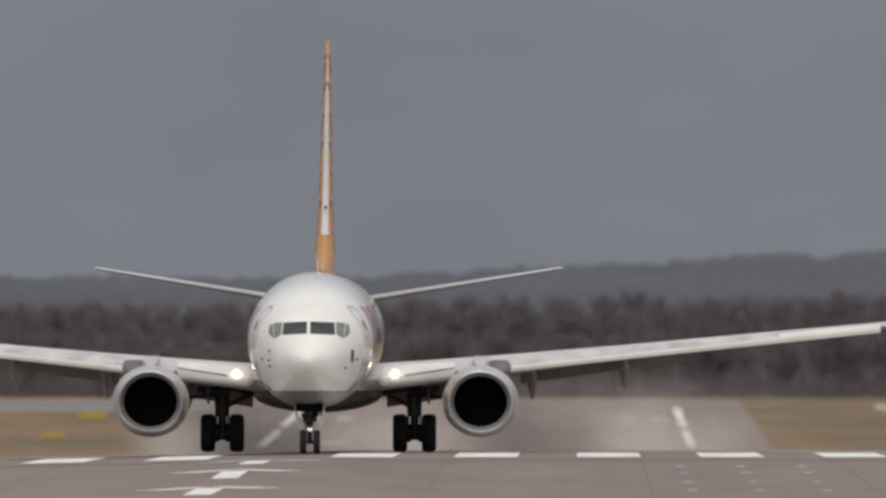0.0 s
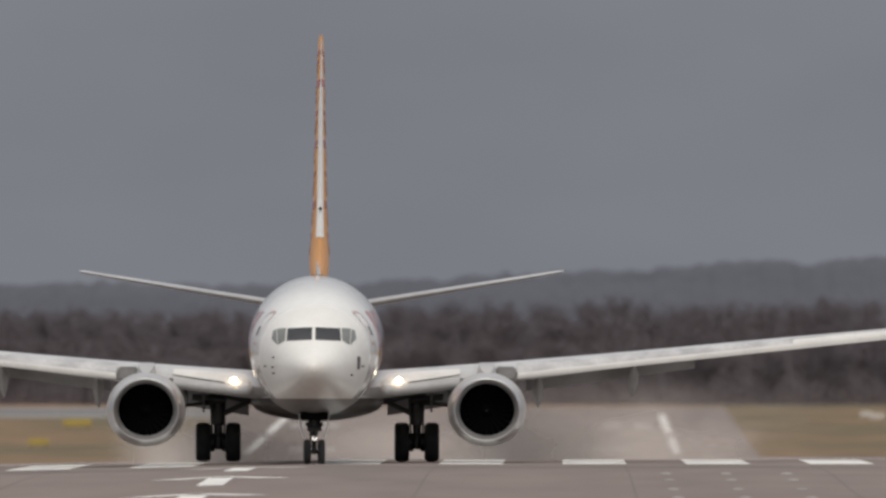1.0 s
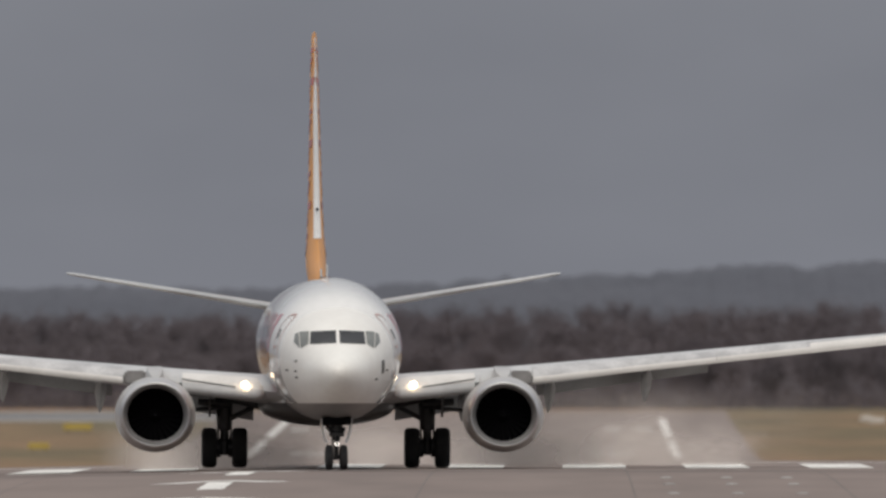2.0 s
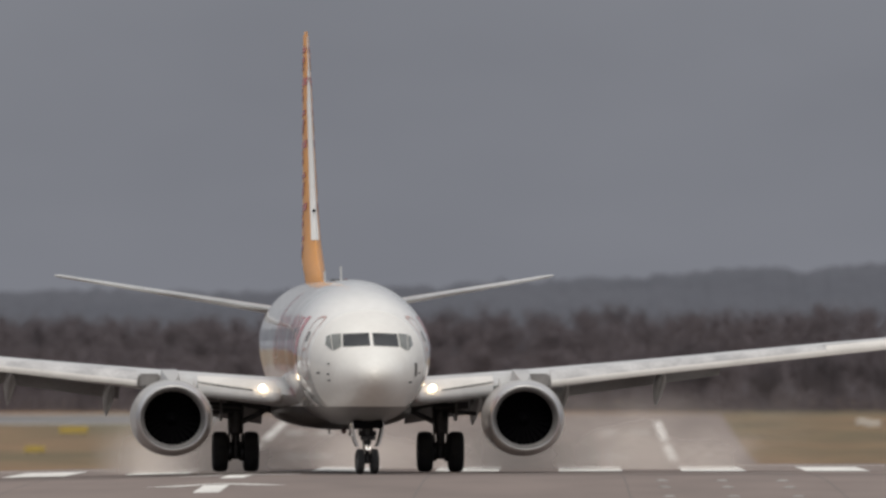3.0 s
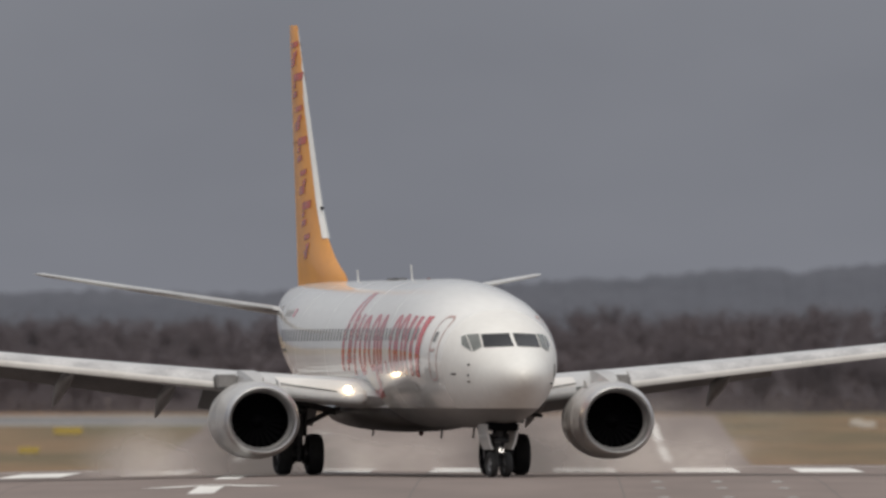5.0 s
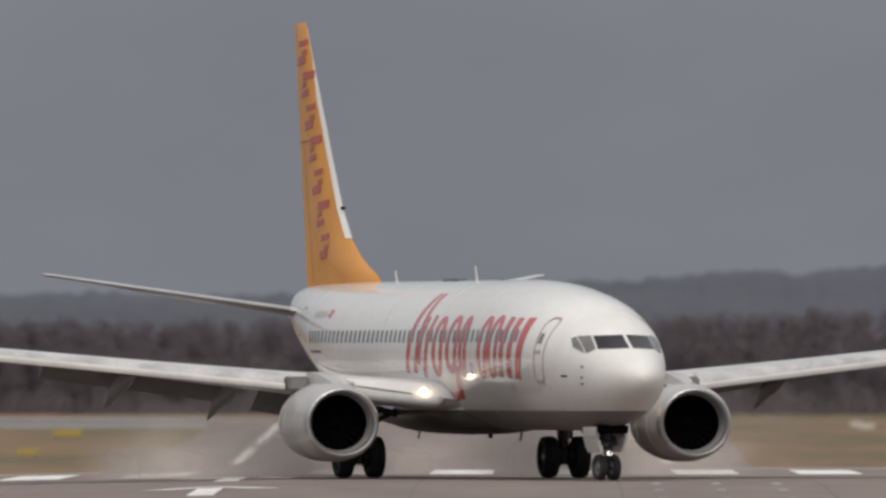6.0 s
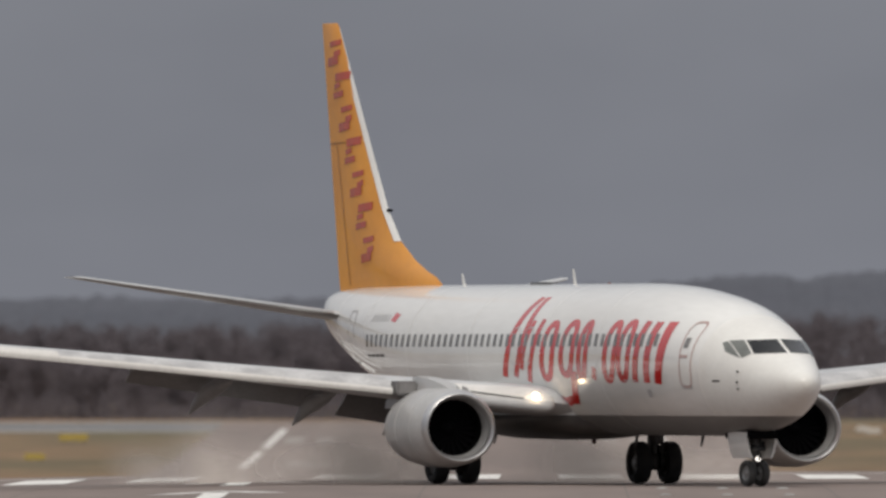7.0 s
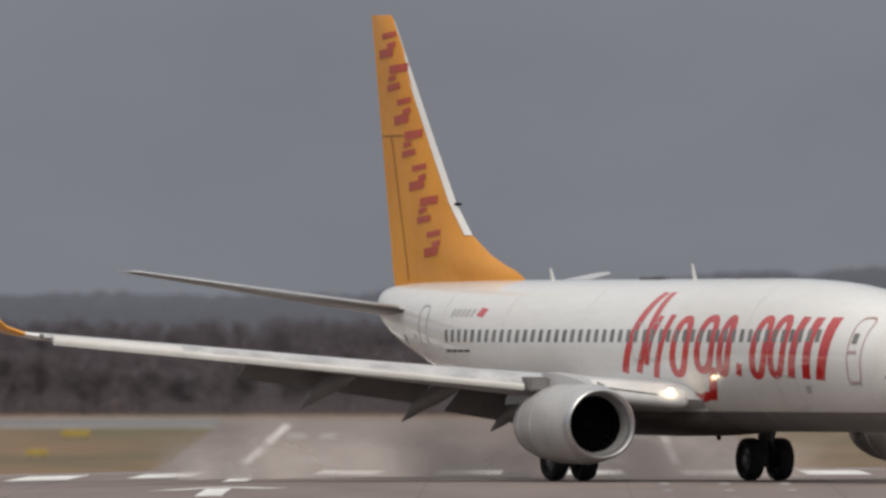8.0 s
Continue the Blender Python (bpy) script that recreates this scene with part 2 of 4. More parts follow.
# threshold bars, either side of the centreline
for side in (-1, 1):
    for k in range(8):
        c = side * (2.62 + 3.48 * k)
        mark("threshold_bar", c - 0.9, c + 0.9, 655, 688)
for x in range(-60, 60, 12):
    mark("threshold_line", x, x + 12, 700, 702)


def arrow(tip):
    """A centreline arrow: stem and two swept arms."""
    bm = bmesh.new()
    strip(bm, lambda y: (CENTRE - 0.33, CENTRE + 0.33), tip - 24, tip - 5, 0.018)
    for s in (-1, 1):
        def arm(y, s=s):
            u = (tip - y) / 8.0
            a, b = s * 1.8 * u, s * max(1.8 * u - 0.75, 0.0)
            return (CENTRE + min(a, b), CENTRE + max(a, b))
        strip(bm, arm, tip - 8.0, tip - 0.1, 0.019)
    finish("centreline_arrow", bm, MARK, runway, smooth=False)


for tip in (642, 597, 555, 513):
    arrow(tip)
# joints in the pavement, and inset lights before the threshold
for x in (-26.0, -20.8, -15.6, -10.4, -5.2, 5.2, 10.4, 15.6, 20.8, 26.0):
    bm = bmesh.new()
    strip(bm, lambda y: (CENTRE + x - 0.018, CENTRE + x + 0.018), 440, 650, 0.014)
    finish("pavement_joint", bm, JOINT, runway, smooth=False)
for x0, x1 in ((-60, -28.5), (-28.5, 1.5), (1.5, 60)):
    bm = bmesh.new()
    strip(bm, lambda y: (CENTRE + x0, CENTRE + x1), 633, 637, 0.015)
    finish("pavement_joint", bm, JOINT, runway, smooth=False)
for y in (600, 582, 560, 538):
    for x in (2.7, 4.25, 5.8):
        bm = bmesh.new()
        lathe(bm, [(-0.02, 0.17), (0.02, 0.16), (0.045, 0.08), (0.05, 0.005)], (x, y, float(np.interp(y, STATIONS, SHEET)) + 0.01), "z", 12)
        finish("inset_light", bm, SHOULDER, runway)
# far markings beyond the dip
for side in (-1, 1):
    for y0, y1 in ((2013, 2147), (2177, 2342)):
        mark("side_dash", side * 18.7 - 0.38, side * 18.7 + 0.38, y0, y1)
    for x, w, y0, y1 in ((16.6, 0.9, 2228, 2262), (13.6, 0.8, 2228, 2262), (13.2, 2.0, 2035, 2062)):
        mark("touchdown_bar", side * x - w, side * x + w, y0, y1, MARK_OLD)


# ---- the airliner; its own axes: +y ahead, +x starboard, origin on the ground between the main wheels ----
AFT = 19.6
SECTIONS = [  # metres behind the nose, half width, top, bottom
    (0.02, 0.09, 2.78, 2.62), (0.12, 0.24, 2.90, 2.46), (0.35, 0.42, 3.03, 2.28), (0.8, 0.65, 3.24, 2.06), (1.3, 0.85, 3.45, 1.87),
    (1.6, 0.955, 3.575, 1.78), (1.9, 1.05, 3.705, 1.69), (2.3, 1.165, 3.90, 1.59), (3.0, 1.345, 4.20, 1.47), (4.0, 1.565, 4.49, 1.38),
    (5.0, 1.725, 4.77, 1.33), (6.5, 1.86, 5.02, 1.31), (8.0, 1.88, 5.18, 1.31), (10.0, 1.88, 5.29, 1.31), (12.0, 1.88, 5.33, 1.31), (18.0, 1.88, 5.33, 1.31),
    (24.0, 1.88, 5.33, 1.31), (26.0, 1.87, 5.33, 1.40), (28.0, 1.80, 5.33, 1.66), (30.0, 1.64, 5.33, 2.08), (32.0, 1.40, 5.32, 2.58),
    (34.0, 1.10, 5.30, 3.10), (36.0, 0.74, 5.24, 3.66), (37.15, 0.45, 5.14, 4.08), (37.6, 0.24, 5.0, 4.32)]
SA = np.array([s[0] for s in SECTIONS])


def smooth_at(a, k):
    """Monotone cubic value of column k of SECTIONS at a."""
    v = np.array([s[k] for s in SECTIONS])
    d = np.diff(v) / np.diff(SA)
    m = np.zeros(len(v))
    m[1:-1] = np.where(d[:-1] * d[1:] > 0, 2 * d[:-1] * d[1:] / (d[:-1] + d[1:] + 1e-12), 0)
    m[0], m[-1] = d[0], d[-1]
    i = int(np.clip(np.searchsorted(SA, a) - 1, 0, len(v) - 2))
    h = SA[i + 1] - SA[i]
    t = min(max((a - SA[i]) / h, 0), 1)
    return float((2 * t**3 - 3 * t**2 + 1) * v[i] + (t**3 - 2 * t**2 + t) * h * m[i] + (3 * t**2 - 2 * t**3) * v[i + 1] + (t**3 - t**2) * h * m[i + 1])


def section(a):
    w, top, bot = (smooth_at(a, k) for k in (1, 2, 3))
    return w, top, bot, bot + (top - bot) * 0.54


def side_x(a, z):
    """Half width of the hull at a, at height z."""
    w, top, bot, mid = section(a)
    u = (z - mid) / ((top - mid) if z > mid else (mid - bot))
    return w * math.sqrt(max(0.0, 1 - u * u))


def hull(a, z, side, off=0.012):
    """A point on the hull's side, in the airliner's axes."""
    return Vector((side * (side_x(a, z) + off), AFT - a, z))


def nose_point(x, z, off=0.012):
    """The point of the nose that lies at x and z as seen from ahead."""
    lo, hi = 0.02, 9.0
    for _ in range(40):
        a = (lo + hi) / 2
        w, top, bot, mid = section(a)
        u = (z - mid) / ((top - mid) if z > mid else (mid - bot))
        if (x / w) ** 2 + u * u < 1:
            hi = a
        else:
            lo = a
    return Vector((x * (1 + off / 2), AFT - hi + off, z + off * 0.6))


airliner = new("airliner")
tagged(airliner, "white twin-engine airliner with orange fin and lit landing lights", "airplane")

# fuselage: white above, grey below
bm = bmesh.new()
stations = [0.02, 0.06, 0.12, 0.22, 0.35, 0.55, 0.8, 1.05, 1.3, 1.45, 1.6, 1.75, 1.9, 2.1, 2.3, 2.6, 3.0, 3.5, 4.0, 4.5, 5.0, 5.7, 6.5, 8.0] + [
    8 + k for k in range(1, 18)] + [25.5 + 0.5 * k for k in range(24)] + [37.3, 37.6]
rings, N = [], 72
for a in stations:
    w, top, bot, mid = section(a)
    ring = []
    for k in range(N):
        c, s = math.cos(k * math.tau / N), math.sin(k * math.tau / N)
        ring.append((w * c, AFT - a, mid + ((top - mid) if s > 0 else (mid - bot)) * s))
    rings.append(ring)
loft(bm, rings)
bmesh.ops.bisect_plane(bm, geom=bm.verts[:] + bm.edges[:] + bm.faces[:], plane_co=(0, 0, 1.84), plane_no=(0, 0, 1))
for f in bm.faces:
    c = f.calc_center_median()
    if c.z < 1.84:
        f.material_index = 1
    elif c.y > AFT - 4.0:
        f.material_index = 2
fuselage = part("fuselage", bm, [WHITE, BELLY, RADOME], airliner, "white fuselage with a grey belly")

# wing to body fairing under the belly
bm = bmesh.new()
rings = []
for a, w, d in ((13.3, 0.3, 0.0), (14.0, 1.0, 0.02), (14.9, 1.6, 0.08), (16.0, 1.86, 0.12), (18.5, 1.92, 0.14), (21.0, 1.85, 0.12), (22.6, 1.5, 0.05), (24.0, 0.6, 0.0)):
    ring = []
    for k in range(32):
        c, s = math.cos(k * math.tau / 32), math.sin(k * math.tau / 32)
        ring.append((w * math.copysign(abs(c) ** (0.7 if s > 0 else 1.1), c), AFT - a, 1.75 + (0.62 if s > 0 else 0.44 + d) * math.copysign(abs(s) ** 0.9, s)))
    rings.append(ring)
loft(bm, rings)
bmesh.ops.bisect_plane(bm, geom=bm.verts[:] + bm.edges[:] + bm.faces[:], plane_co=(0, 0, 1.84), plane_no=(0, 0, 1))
# white above the cut, dark grey below it
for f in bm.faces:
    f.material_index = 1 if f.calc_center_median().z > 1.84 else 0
part("belly_fairing", bm, [FAIRING, WHITE], airliner, "wing-to-body fairing, dark grey below and white above")


def patch(corners, at, nu=5, nv=4):
    """A curved pane between four corners in the plane that at() maps to the hull."""
    bm = bmesh.new()
    rows = []
    for j in range(nv + 1):
        v = j / nv
        row = []
        for i in range(nu + 1):
            u = i / nu
            p = [(1 - v) * ((1 - u) * corners[0][k] + u * corners[1][k]) + v * ((1 - u) * corners[3][k] + u * corners[2][k]) for k in range(2)]
            row.append(bm.verts.new(at(*p)))
        rows.append(row)
    for a, b in zip(rows, rows[1:]):
        for i in range(nu):
            bm.faces.new((a[i], a[i + 1], b[i + 1], b[i]))
    return bm


# cockpit panes, by x and z from ahead
for s in (-1, 1):
    for quad, glass in ((((0.045, 3.49), (0.76, 3.46), (0.735, 3.81), (0.045, 3.84)), GLASS),
                        (((0.80, 3.47), (1.00, 3.35), (1.03, 3.80), (0.775, 3.82)), SIDE_GLASS),
                        (((1.025, 3.345), (1.185, 3.52), (1.15, 3.74), (1.055, 3.79)), SIDE_GLASS)):
        part("cockpit_window", patch([(s * x, z) for x, z in quad], nose_point), glass, airliner, "dark cockpit glass" if glass is GLASS else "side glass, sky reflection painted in as grey")

# cabin windows
for s in (-1, 1):
    for k in range(48):
        a = 6.6 + 0.5 * k
        bm = patch([(a - 0.115, 3.66), (a + 0.115, 3.66), (a + 0.115, 3.99), (a - 0.115, 3.99)], lambda u, v, s=s: hull(u, v, s, 0.009), 2, 3)
        part("cabin_window", bm, CABIN, airliner)


def outline(a0, a1, z0, z1, side, t, mat, name, label=""):
    """A rounded rectangle drawn as a thin raised frame on the hull."""
    bm = bmesh.new()
    pts = []
    r = 0.18
    for cx, cz, start in ((a1 - r, z1 - r, 0), (a0 + r, z1 - r, 90), (a0 + r, z0 + r, 180), (a1 - r, z0 + r, 270)):
        for k in range(5):
            g = radians(start + 22.5 * k)
            pts.append((cx, cz, math.cos(g), math.sin(g)))
    fine = []
    for p, q in zip(pts, pts[1:] + pts[:1]):
        gap = math.hypot(q[0] + r * q[2] - p[0] - r * p[2], q[1] + r * q[3] - p[1] - r * p[3])
        n = 6 if gap > 0.4 else 1
        for i in range(n):
            fine.append(tuple(p[k] + (q[k] - p[k]) * i / n for k in range(4)))
    rows = [[bm.verts.new(hull(x + rr * c, z + rr * g, side)) for rr in (r, r + t)] for x, z, c, g in fine]
    for p, q in zip(rows, rows[1:] + rows[:1]):
        bm.faces.new((p[0], p[1], q[1], q[0]))
    return part(name, bm, mat, airliner, label)


for s in (-1, 1):
    front = outline(4.42, 4.98, 2.62, 4.26, s, 0.05, LINE, "front_door", "red-outlined front door")
    part("door_window", patch([(4.68, 3.62), (4.90, 3.62), (4.90, 3.88), (4.68, 3.88)], lambda u, v, s=s: hull(u, v, s), 2, 3), CABIN, front)
    part("door_handle", patch([(4.60, 3.36), (4.98, 3.36), (4.98, 3.43), (4.60, 3.43)], lambda u, v, s=s: hull(u, v, s), 2, 1), LINE, front)
    part("door_sill", patch([(4.42, 2.54), (5.02, 2.54), (5.02, 2.64), (4.42, 2.64)], lambda u, v, s=s: hull(u, v, s), 2, 1), SEAM, front)
    part("lettering_bar", patch([(7.3, 2.32), (7.6, 2.32), (7.5, 2.52), (7.2, 2.52)], lambda u, v, s=s: hull(u, v, s), 2, 1), SEAM, airliner)
    outline(31.85, 32.5, 3.25, 4.62, s, 0.05, SEAM, "rear_door", "closed rear door")
    for a in (16.2, 17.22):
        outline(a, a + 0.52, 3.2, 4.15, s, 0.03, SEAM, "overwing_exit")
    outline(8.0, 9.2, 1.9, 2.75, s, 0.02, SEAM, "cargo_door")


for a in (10.9, 15.4, 21.2, 26.2, 30.6, 34.2):
    bm = bmesh.new()
    rows = []
    for k in range(73):
        g = k * math.tau / 72
        pair = []
        for b in (a, a + 0.025):
            w, top, bot, mid = section(b)
            pair.append(bm.verts.new(((w + 0.004) * math.cos(g), AFT - b, mid + ((top - mid) if math.sin(g) > 0 else (mid - bot)) * math.sin(g) * 1.002)))
        rows.append(pair)
    for p, q in zip(rows, rows[1:]):
        bm.faces.new((p[0], p[1], q[1], q[0]))
    part("skin_seam", bm, SKIN, airliner)
part("service_panel", patch([(2.5, 2.66), (2.8, 2.66), (2.8, 3.02), (2.5, 3.02)], lambda u, v: hull(u, v, -1), 3, 3), STRUT, airliner, "small dark service panel")

# plain red shapes along the side, drawn with a pen that is broad along the hull and thin across
def pen(pts, wide, tall, side, mat, name, at, closed=False, off=0.005):
    """A ribbon along (a, z) points, `wide` along the hull where it runs upright and `tall` high where it runs level."""
    bm = bmesh.new()
    rows, n = [], len(pts)
    for i, p in enumerate(pts):
        o, q = (pts[i - 1], pts[(i + 1) % n]) if closed else (pts[max(i - 1, 0)], pts[min(i + 1, n - 1)])
        da, dz = (q[0] - o[0]) / wide, (q[1] - o[1]) / tall
        g = math.hypot(da, dz)
        na, nz = -dz / g * wide / 2, da / g * tall / 2
        rows.append([bm.verts.new(at(p[0] + na * k, p[1] + nz * k, side, off)) for k in (1, 0.33, -0.33, -1)])
    for p, q in zip(rows, rows[1:] + (rows[:1] if closed else [])):
        for i in range(3):
            bm.faces.new((p[i], p[i + 1], q[i + 1], q[i]))
    return part(name, bm, mat, airliner)


def bow(a0, z0, a1, z1, bend=0.0, n=16):
    """Points from low to high, bowed along the hull."""
    return [(a0 + (a1 - a0) * k / n + bend * math.sin(math.pi * k / n), z0 + (z1 - z0) * k / n) for k in range(n + 1)]


def oval(a, z, ra, rz, slant, n=36):
    """A leaning squarish oval."""
    pts = []
    for k in range(n):
        c, g = math.cos(k * math.tau / n), math.sin(k * math.tau / n)
        u, v = math.copysign(abs(c) ** 0.75, c), math.copysign(abs(g) ** 0.75, g)
        pts.append((a + ra * u - slant * v, z + rz * v))
    return pts


for s in (-1, 1):
    # two tall strokes, two short ones, a slanted one below the middle, three at the front end
    for a0, z0, a1, z1, bend, w in ((18.35, 2.85, 17.2, 4.97, 0.0, 0.40), (17.5, 2.85, 16.75, 4.97, -0.28, 0.36), (16.95, 3.05, 16.35, 4.35, 0.0, 0.28), (16.5, 2.72, 15.65, 4.38, -0.05, 0.34),
                                    (13.55, 2.16, 12.9, 3.0, -0.1, 0.46), (8.2, 2.72, 7.6, 4.32, 0.0, 0.42), (7.3, 2.70, 6.85, 4.30, 0.0, 0.46), (6.5, 2.67, 6.05, 4.30, -0.12, 0.50)):
        pen(bow(a0, z0, a1, z1, bend), w, 0.17, s, RED, "red_side_stroke", hull)
    for a, z, ra, rz, slant in ((14.85, 3.54, 0.40, 0.72, 0.20), (13.3, 3.60, 0.44, 0.68, 0.20), (12.1, 3.55, 0.26, 0.72, 0.22), (9.98, 3.52, 0.36, 0.74, 0.26), (8.88, 3.54, 0.36, 0.74, 0.22)):
        pen(oval(a, z, ra, rz, slant), 0.36, 0.20, s, RED, "red_side_oval", hull, True)
    pen([(14.6 - 0.14 * k, 2.22 + 0.03 * math.cos(k)) for k in range(9)], 0.3, 0.22, s, RED, "red_side_bar", hull)
    pen(bow(11.4, 2.78, 11.24, 3.10), 0.32, 0.2, s, RED, "red_side_dot", hull)
    for a in (29.9, 29.55, 29.2, 28.85, 28.5):
        pen(bow(a + 0.06, 4.34, a - 0.06, 4.54, n=2), 0.2, 0.1, s, SEAM, "registration_bar", hull)
    pen(bow(27.95, 4.34, 27.80, 4.56, n=3), 0.5, 0.2, s, RED, "flag", hull)
    for a in (30.2, 29.7, 29.2, 28.7):
        pen([(a, 3.42), (a - 0.2, 3.42), (a - 0.42, 3.42)], 0.1, 0.075, s, STRUT, "lettering_bar", hull)
    pen([(3.35, 2.75), (3.18, 2.75), (3.0, 2.75)], 0.1, 0.05, s, STRUT, "lettering_bar", hull)
    # outflow grille and static port near the tail
    pen(bow(34.3, 3.62, 34.15, 3.85, n=2), 0.22, 0.1, s, STRUT, "vent", hull)
    pen(bow(33.0, 3.78, 32.95, 3.86, n=2), 0.26, 0.1, s, SEAM, "vent", hull)
    for a, z in ((2.2, 2.72), (2.2, 2.55), (2.2, 3.0)) if s > 0 else ((2.0, 2.5),):
        bm = bmesh.new()
        p = hull(a, z, s, 0.0)
        tube(bm, p, p + Vector((s * 0.06, 0.05, 0)), 0.03, 0.015, 8)
        part("probe", bm, STRUT, airliner)

FOIL = [(0.0, 0.0), (0.02, 0.20), (0.08, 0.40), (0.2, 0.50), (0.4, 0.48), (0.65, 0.30), (0.85, 0.13), (1.0, 0.01)]


FIN_FOIL = [(0.0, 0.0), (0.03, 0.09), (0.1, 0.24), (0.24, 0.44), (0.42, 0.50), (0.65, 0.34), (0.85, 0.15), (1.0, 0.01)]


def foil_ring(le, te, thick, axis, foil=FOIL):
    """A closed wing section between a leading and a trailing point, thick along axis."""
    le, te, axis = Vector(le), Vector(te), Vector(axis)
    up = [le.lerp(te, u) + axis * thick * t for u, t in foil]
    low = [le.lerp(te, u) - axis * thick * t * 0.8 for u, t in foil[-2:0:-1]]
    return up + low


# fin with a dorsal fillet, its white leading edge and its rudder
FIN = [(5.02, 28.2, 36.95, 0.52), (5.36, 28.6, 37.05, 0.56), (5.54, 29.05, 37.1, 0.60), (5.73, 29.85, 37.15, 0.64), (6.0, 30.75, 37.2, 0.64), (6.54, 31.98, 37.3, 0.56),
       (7.41, 33.03, 37.49, 0.46), (9.0, 34.34, 37.82, 0.37), (11.0, 35.95, 38.24, 0.26), (12.40, 37.08, 38.52, 0.17), (12.55, 37.3, 38.55, 0.08)]
bm = bmesh.new()
loft(bm, [foil_ring((0, AFT - le, z), (0, AFT - te, z), t, (1, 0, 0), FIN_FOIL) for z, le, te, t in FIN])
fin = part("tail_fin", bm, ORANGE, airliner, "orange tail fin with a white leading edge")
bm = bmesh.new()
rows = []
for z, le, te, t in FIN[5:10]:
    rows.append([(0, AFT - le + 0.012, z), (0.07 * t + 0.010, AFT - le - 0.08, z), (0.20 * t + 0.010, AFT - le - 0.24, z),
                 (-0.17 * t - 0.010, AFT - le - 0.24, z), (-0.06 * t - 0.010, AFT - le - 0.08, z)])
loft(bm, rows)
part("leading_edge", bm, WHITE, fin, "white leading edge")


def fin_side(a, z, side, off=0.014):
    zs = [f[0] for f in FIN]
    le, te, t = (float(np.interp(z, zs, [f[k] for f in FIN])) for k in (1, 2, 3))
    u = min(max((a - le) / (te - le), 0), 1)
    return Vector((side * (t * float(np.interp(u, [q[0] for q in FIN_FOIL], [q[1] for q in FIN_FOIL])) * (1 if side > 0 else 0.8) + off), AFT - a, z))


for s in (-1, 1):
    # seven plain dark red shapes down the fin, each one three uneven bars
    for k in range(7):
        z, a = 11.72 - 0.90 * k, 37.30 - 0.56 * k
        bars = ((0.26, 1.0, 0.22, 0.0), (0.0, 0.5, 0.14, 0.2), (-0.24, 0.9, 0.17, 0.0)) if k % 2 else ((0.27, 0.8, 0.15, 0.1), (0.0, 0.45, 0.16, -0.25), (-0.22, 1.0, 0.24, 0.0))
        for up, wide, tall, slide in bars:
            pen([(a + slide + wide * (0.5 - g / 6) - 0.5 * up, z + up + 0.08 * (g / 6 - 0.5)) for g in range(7)], 0.2, tall, s, DARK_RED, "dark_red_bar", fin_side, False, 0.016)
    pen([(37.05, 9.25), (36.7, 8.2), (36.35, 7.1), (36.03, 6.1), (35.92, 5.36)], 0.05, 0.05, s, FIN_SEAM, "rudder_seam", fin_side, False, 0.016)
    pen([(37.75, 9.24), (37.0, 9.25), (36.1, 9.26)], 0.05, 0.035, s, FIN_SEAM, "rudder_seam", fin_side, False, 0.016)
bm = bmesh.new()
tube(bm, (0, AFT - 33.05, 7.38), (0, AFT - 32.72, 7.38), 0.05, 0.03, 10)
part("pitot_probe", bm, DARK, fin)

# tailplane
for s in (-1, 1):
    bm = bmesh.new()
    loft(bm, [foil_ring((s * x, AFT - le, z), (s * x, AFT - te, z), t, (0, 0, 1)) for x, z, le, te, t in
              ((0.4, 4.43, 33.6, 37.7, 0.28), (1.2, 4.56, 34.1, 37.95, 0.26), (4.0, 5.03, 36.1, 38.75, 0.18), (7.0, 5.53, 38.2, 39.45, 0.11), (7.17, 5.56, 38.5, 39.5, 0.05))])
    bm.normal_update()
    # faces below the middle take the darker grey
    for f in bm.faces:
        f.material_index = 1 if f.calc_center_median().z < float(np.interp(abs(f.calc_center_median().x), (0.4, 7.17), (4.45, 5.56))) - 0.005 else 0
    stab = part("tailplane", bm, [WING, BELLY], airliner, "slim tailplane, pale grey above and darker grey below")
    bm = bmesh.new()
    loft(bm, [[(s * x, AFT - a + 0.02, z), (s * x, AFT - a - 0.1, z + t), (s * x, AFT - a - 0.1, z - t)] for x, z, a, t in
              ((1.2, 4.58, 34.08, 0.06), (4.0, 5.03, 36.08, 0.05), (7.0, 5.53, 38.18, 0.03))])
    part("leading_edge", bm, STEEL, stab, "bare metal leading edge")

# wings: (out, leading, trailing, height of the leading edge, thickness)
WINGS = [(1.2, 14.2, 21.3, 2.10, 0.95), (1.9, 14.38, 21.4, 2.18, 0.90), (3.4, 15.2, 21.5, 2.33, 0.80), (5.6, 16.45, 21.7, 2.56, 0.66), (9.0, 18.15, 22.35, 2.93, 0.48), (13.0, 20.1, 23.1, 3.35, 0.36), (16.9, 22.0, 23.75, 3.76, 0.22)]


def wing_at(x):
    xs = [w[0] for w in WINGS]
    return [float(np.interp(x, xs, [w[k] for w in WINGS])) for k in (1, 2, 3, 4)]


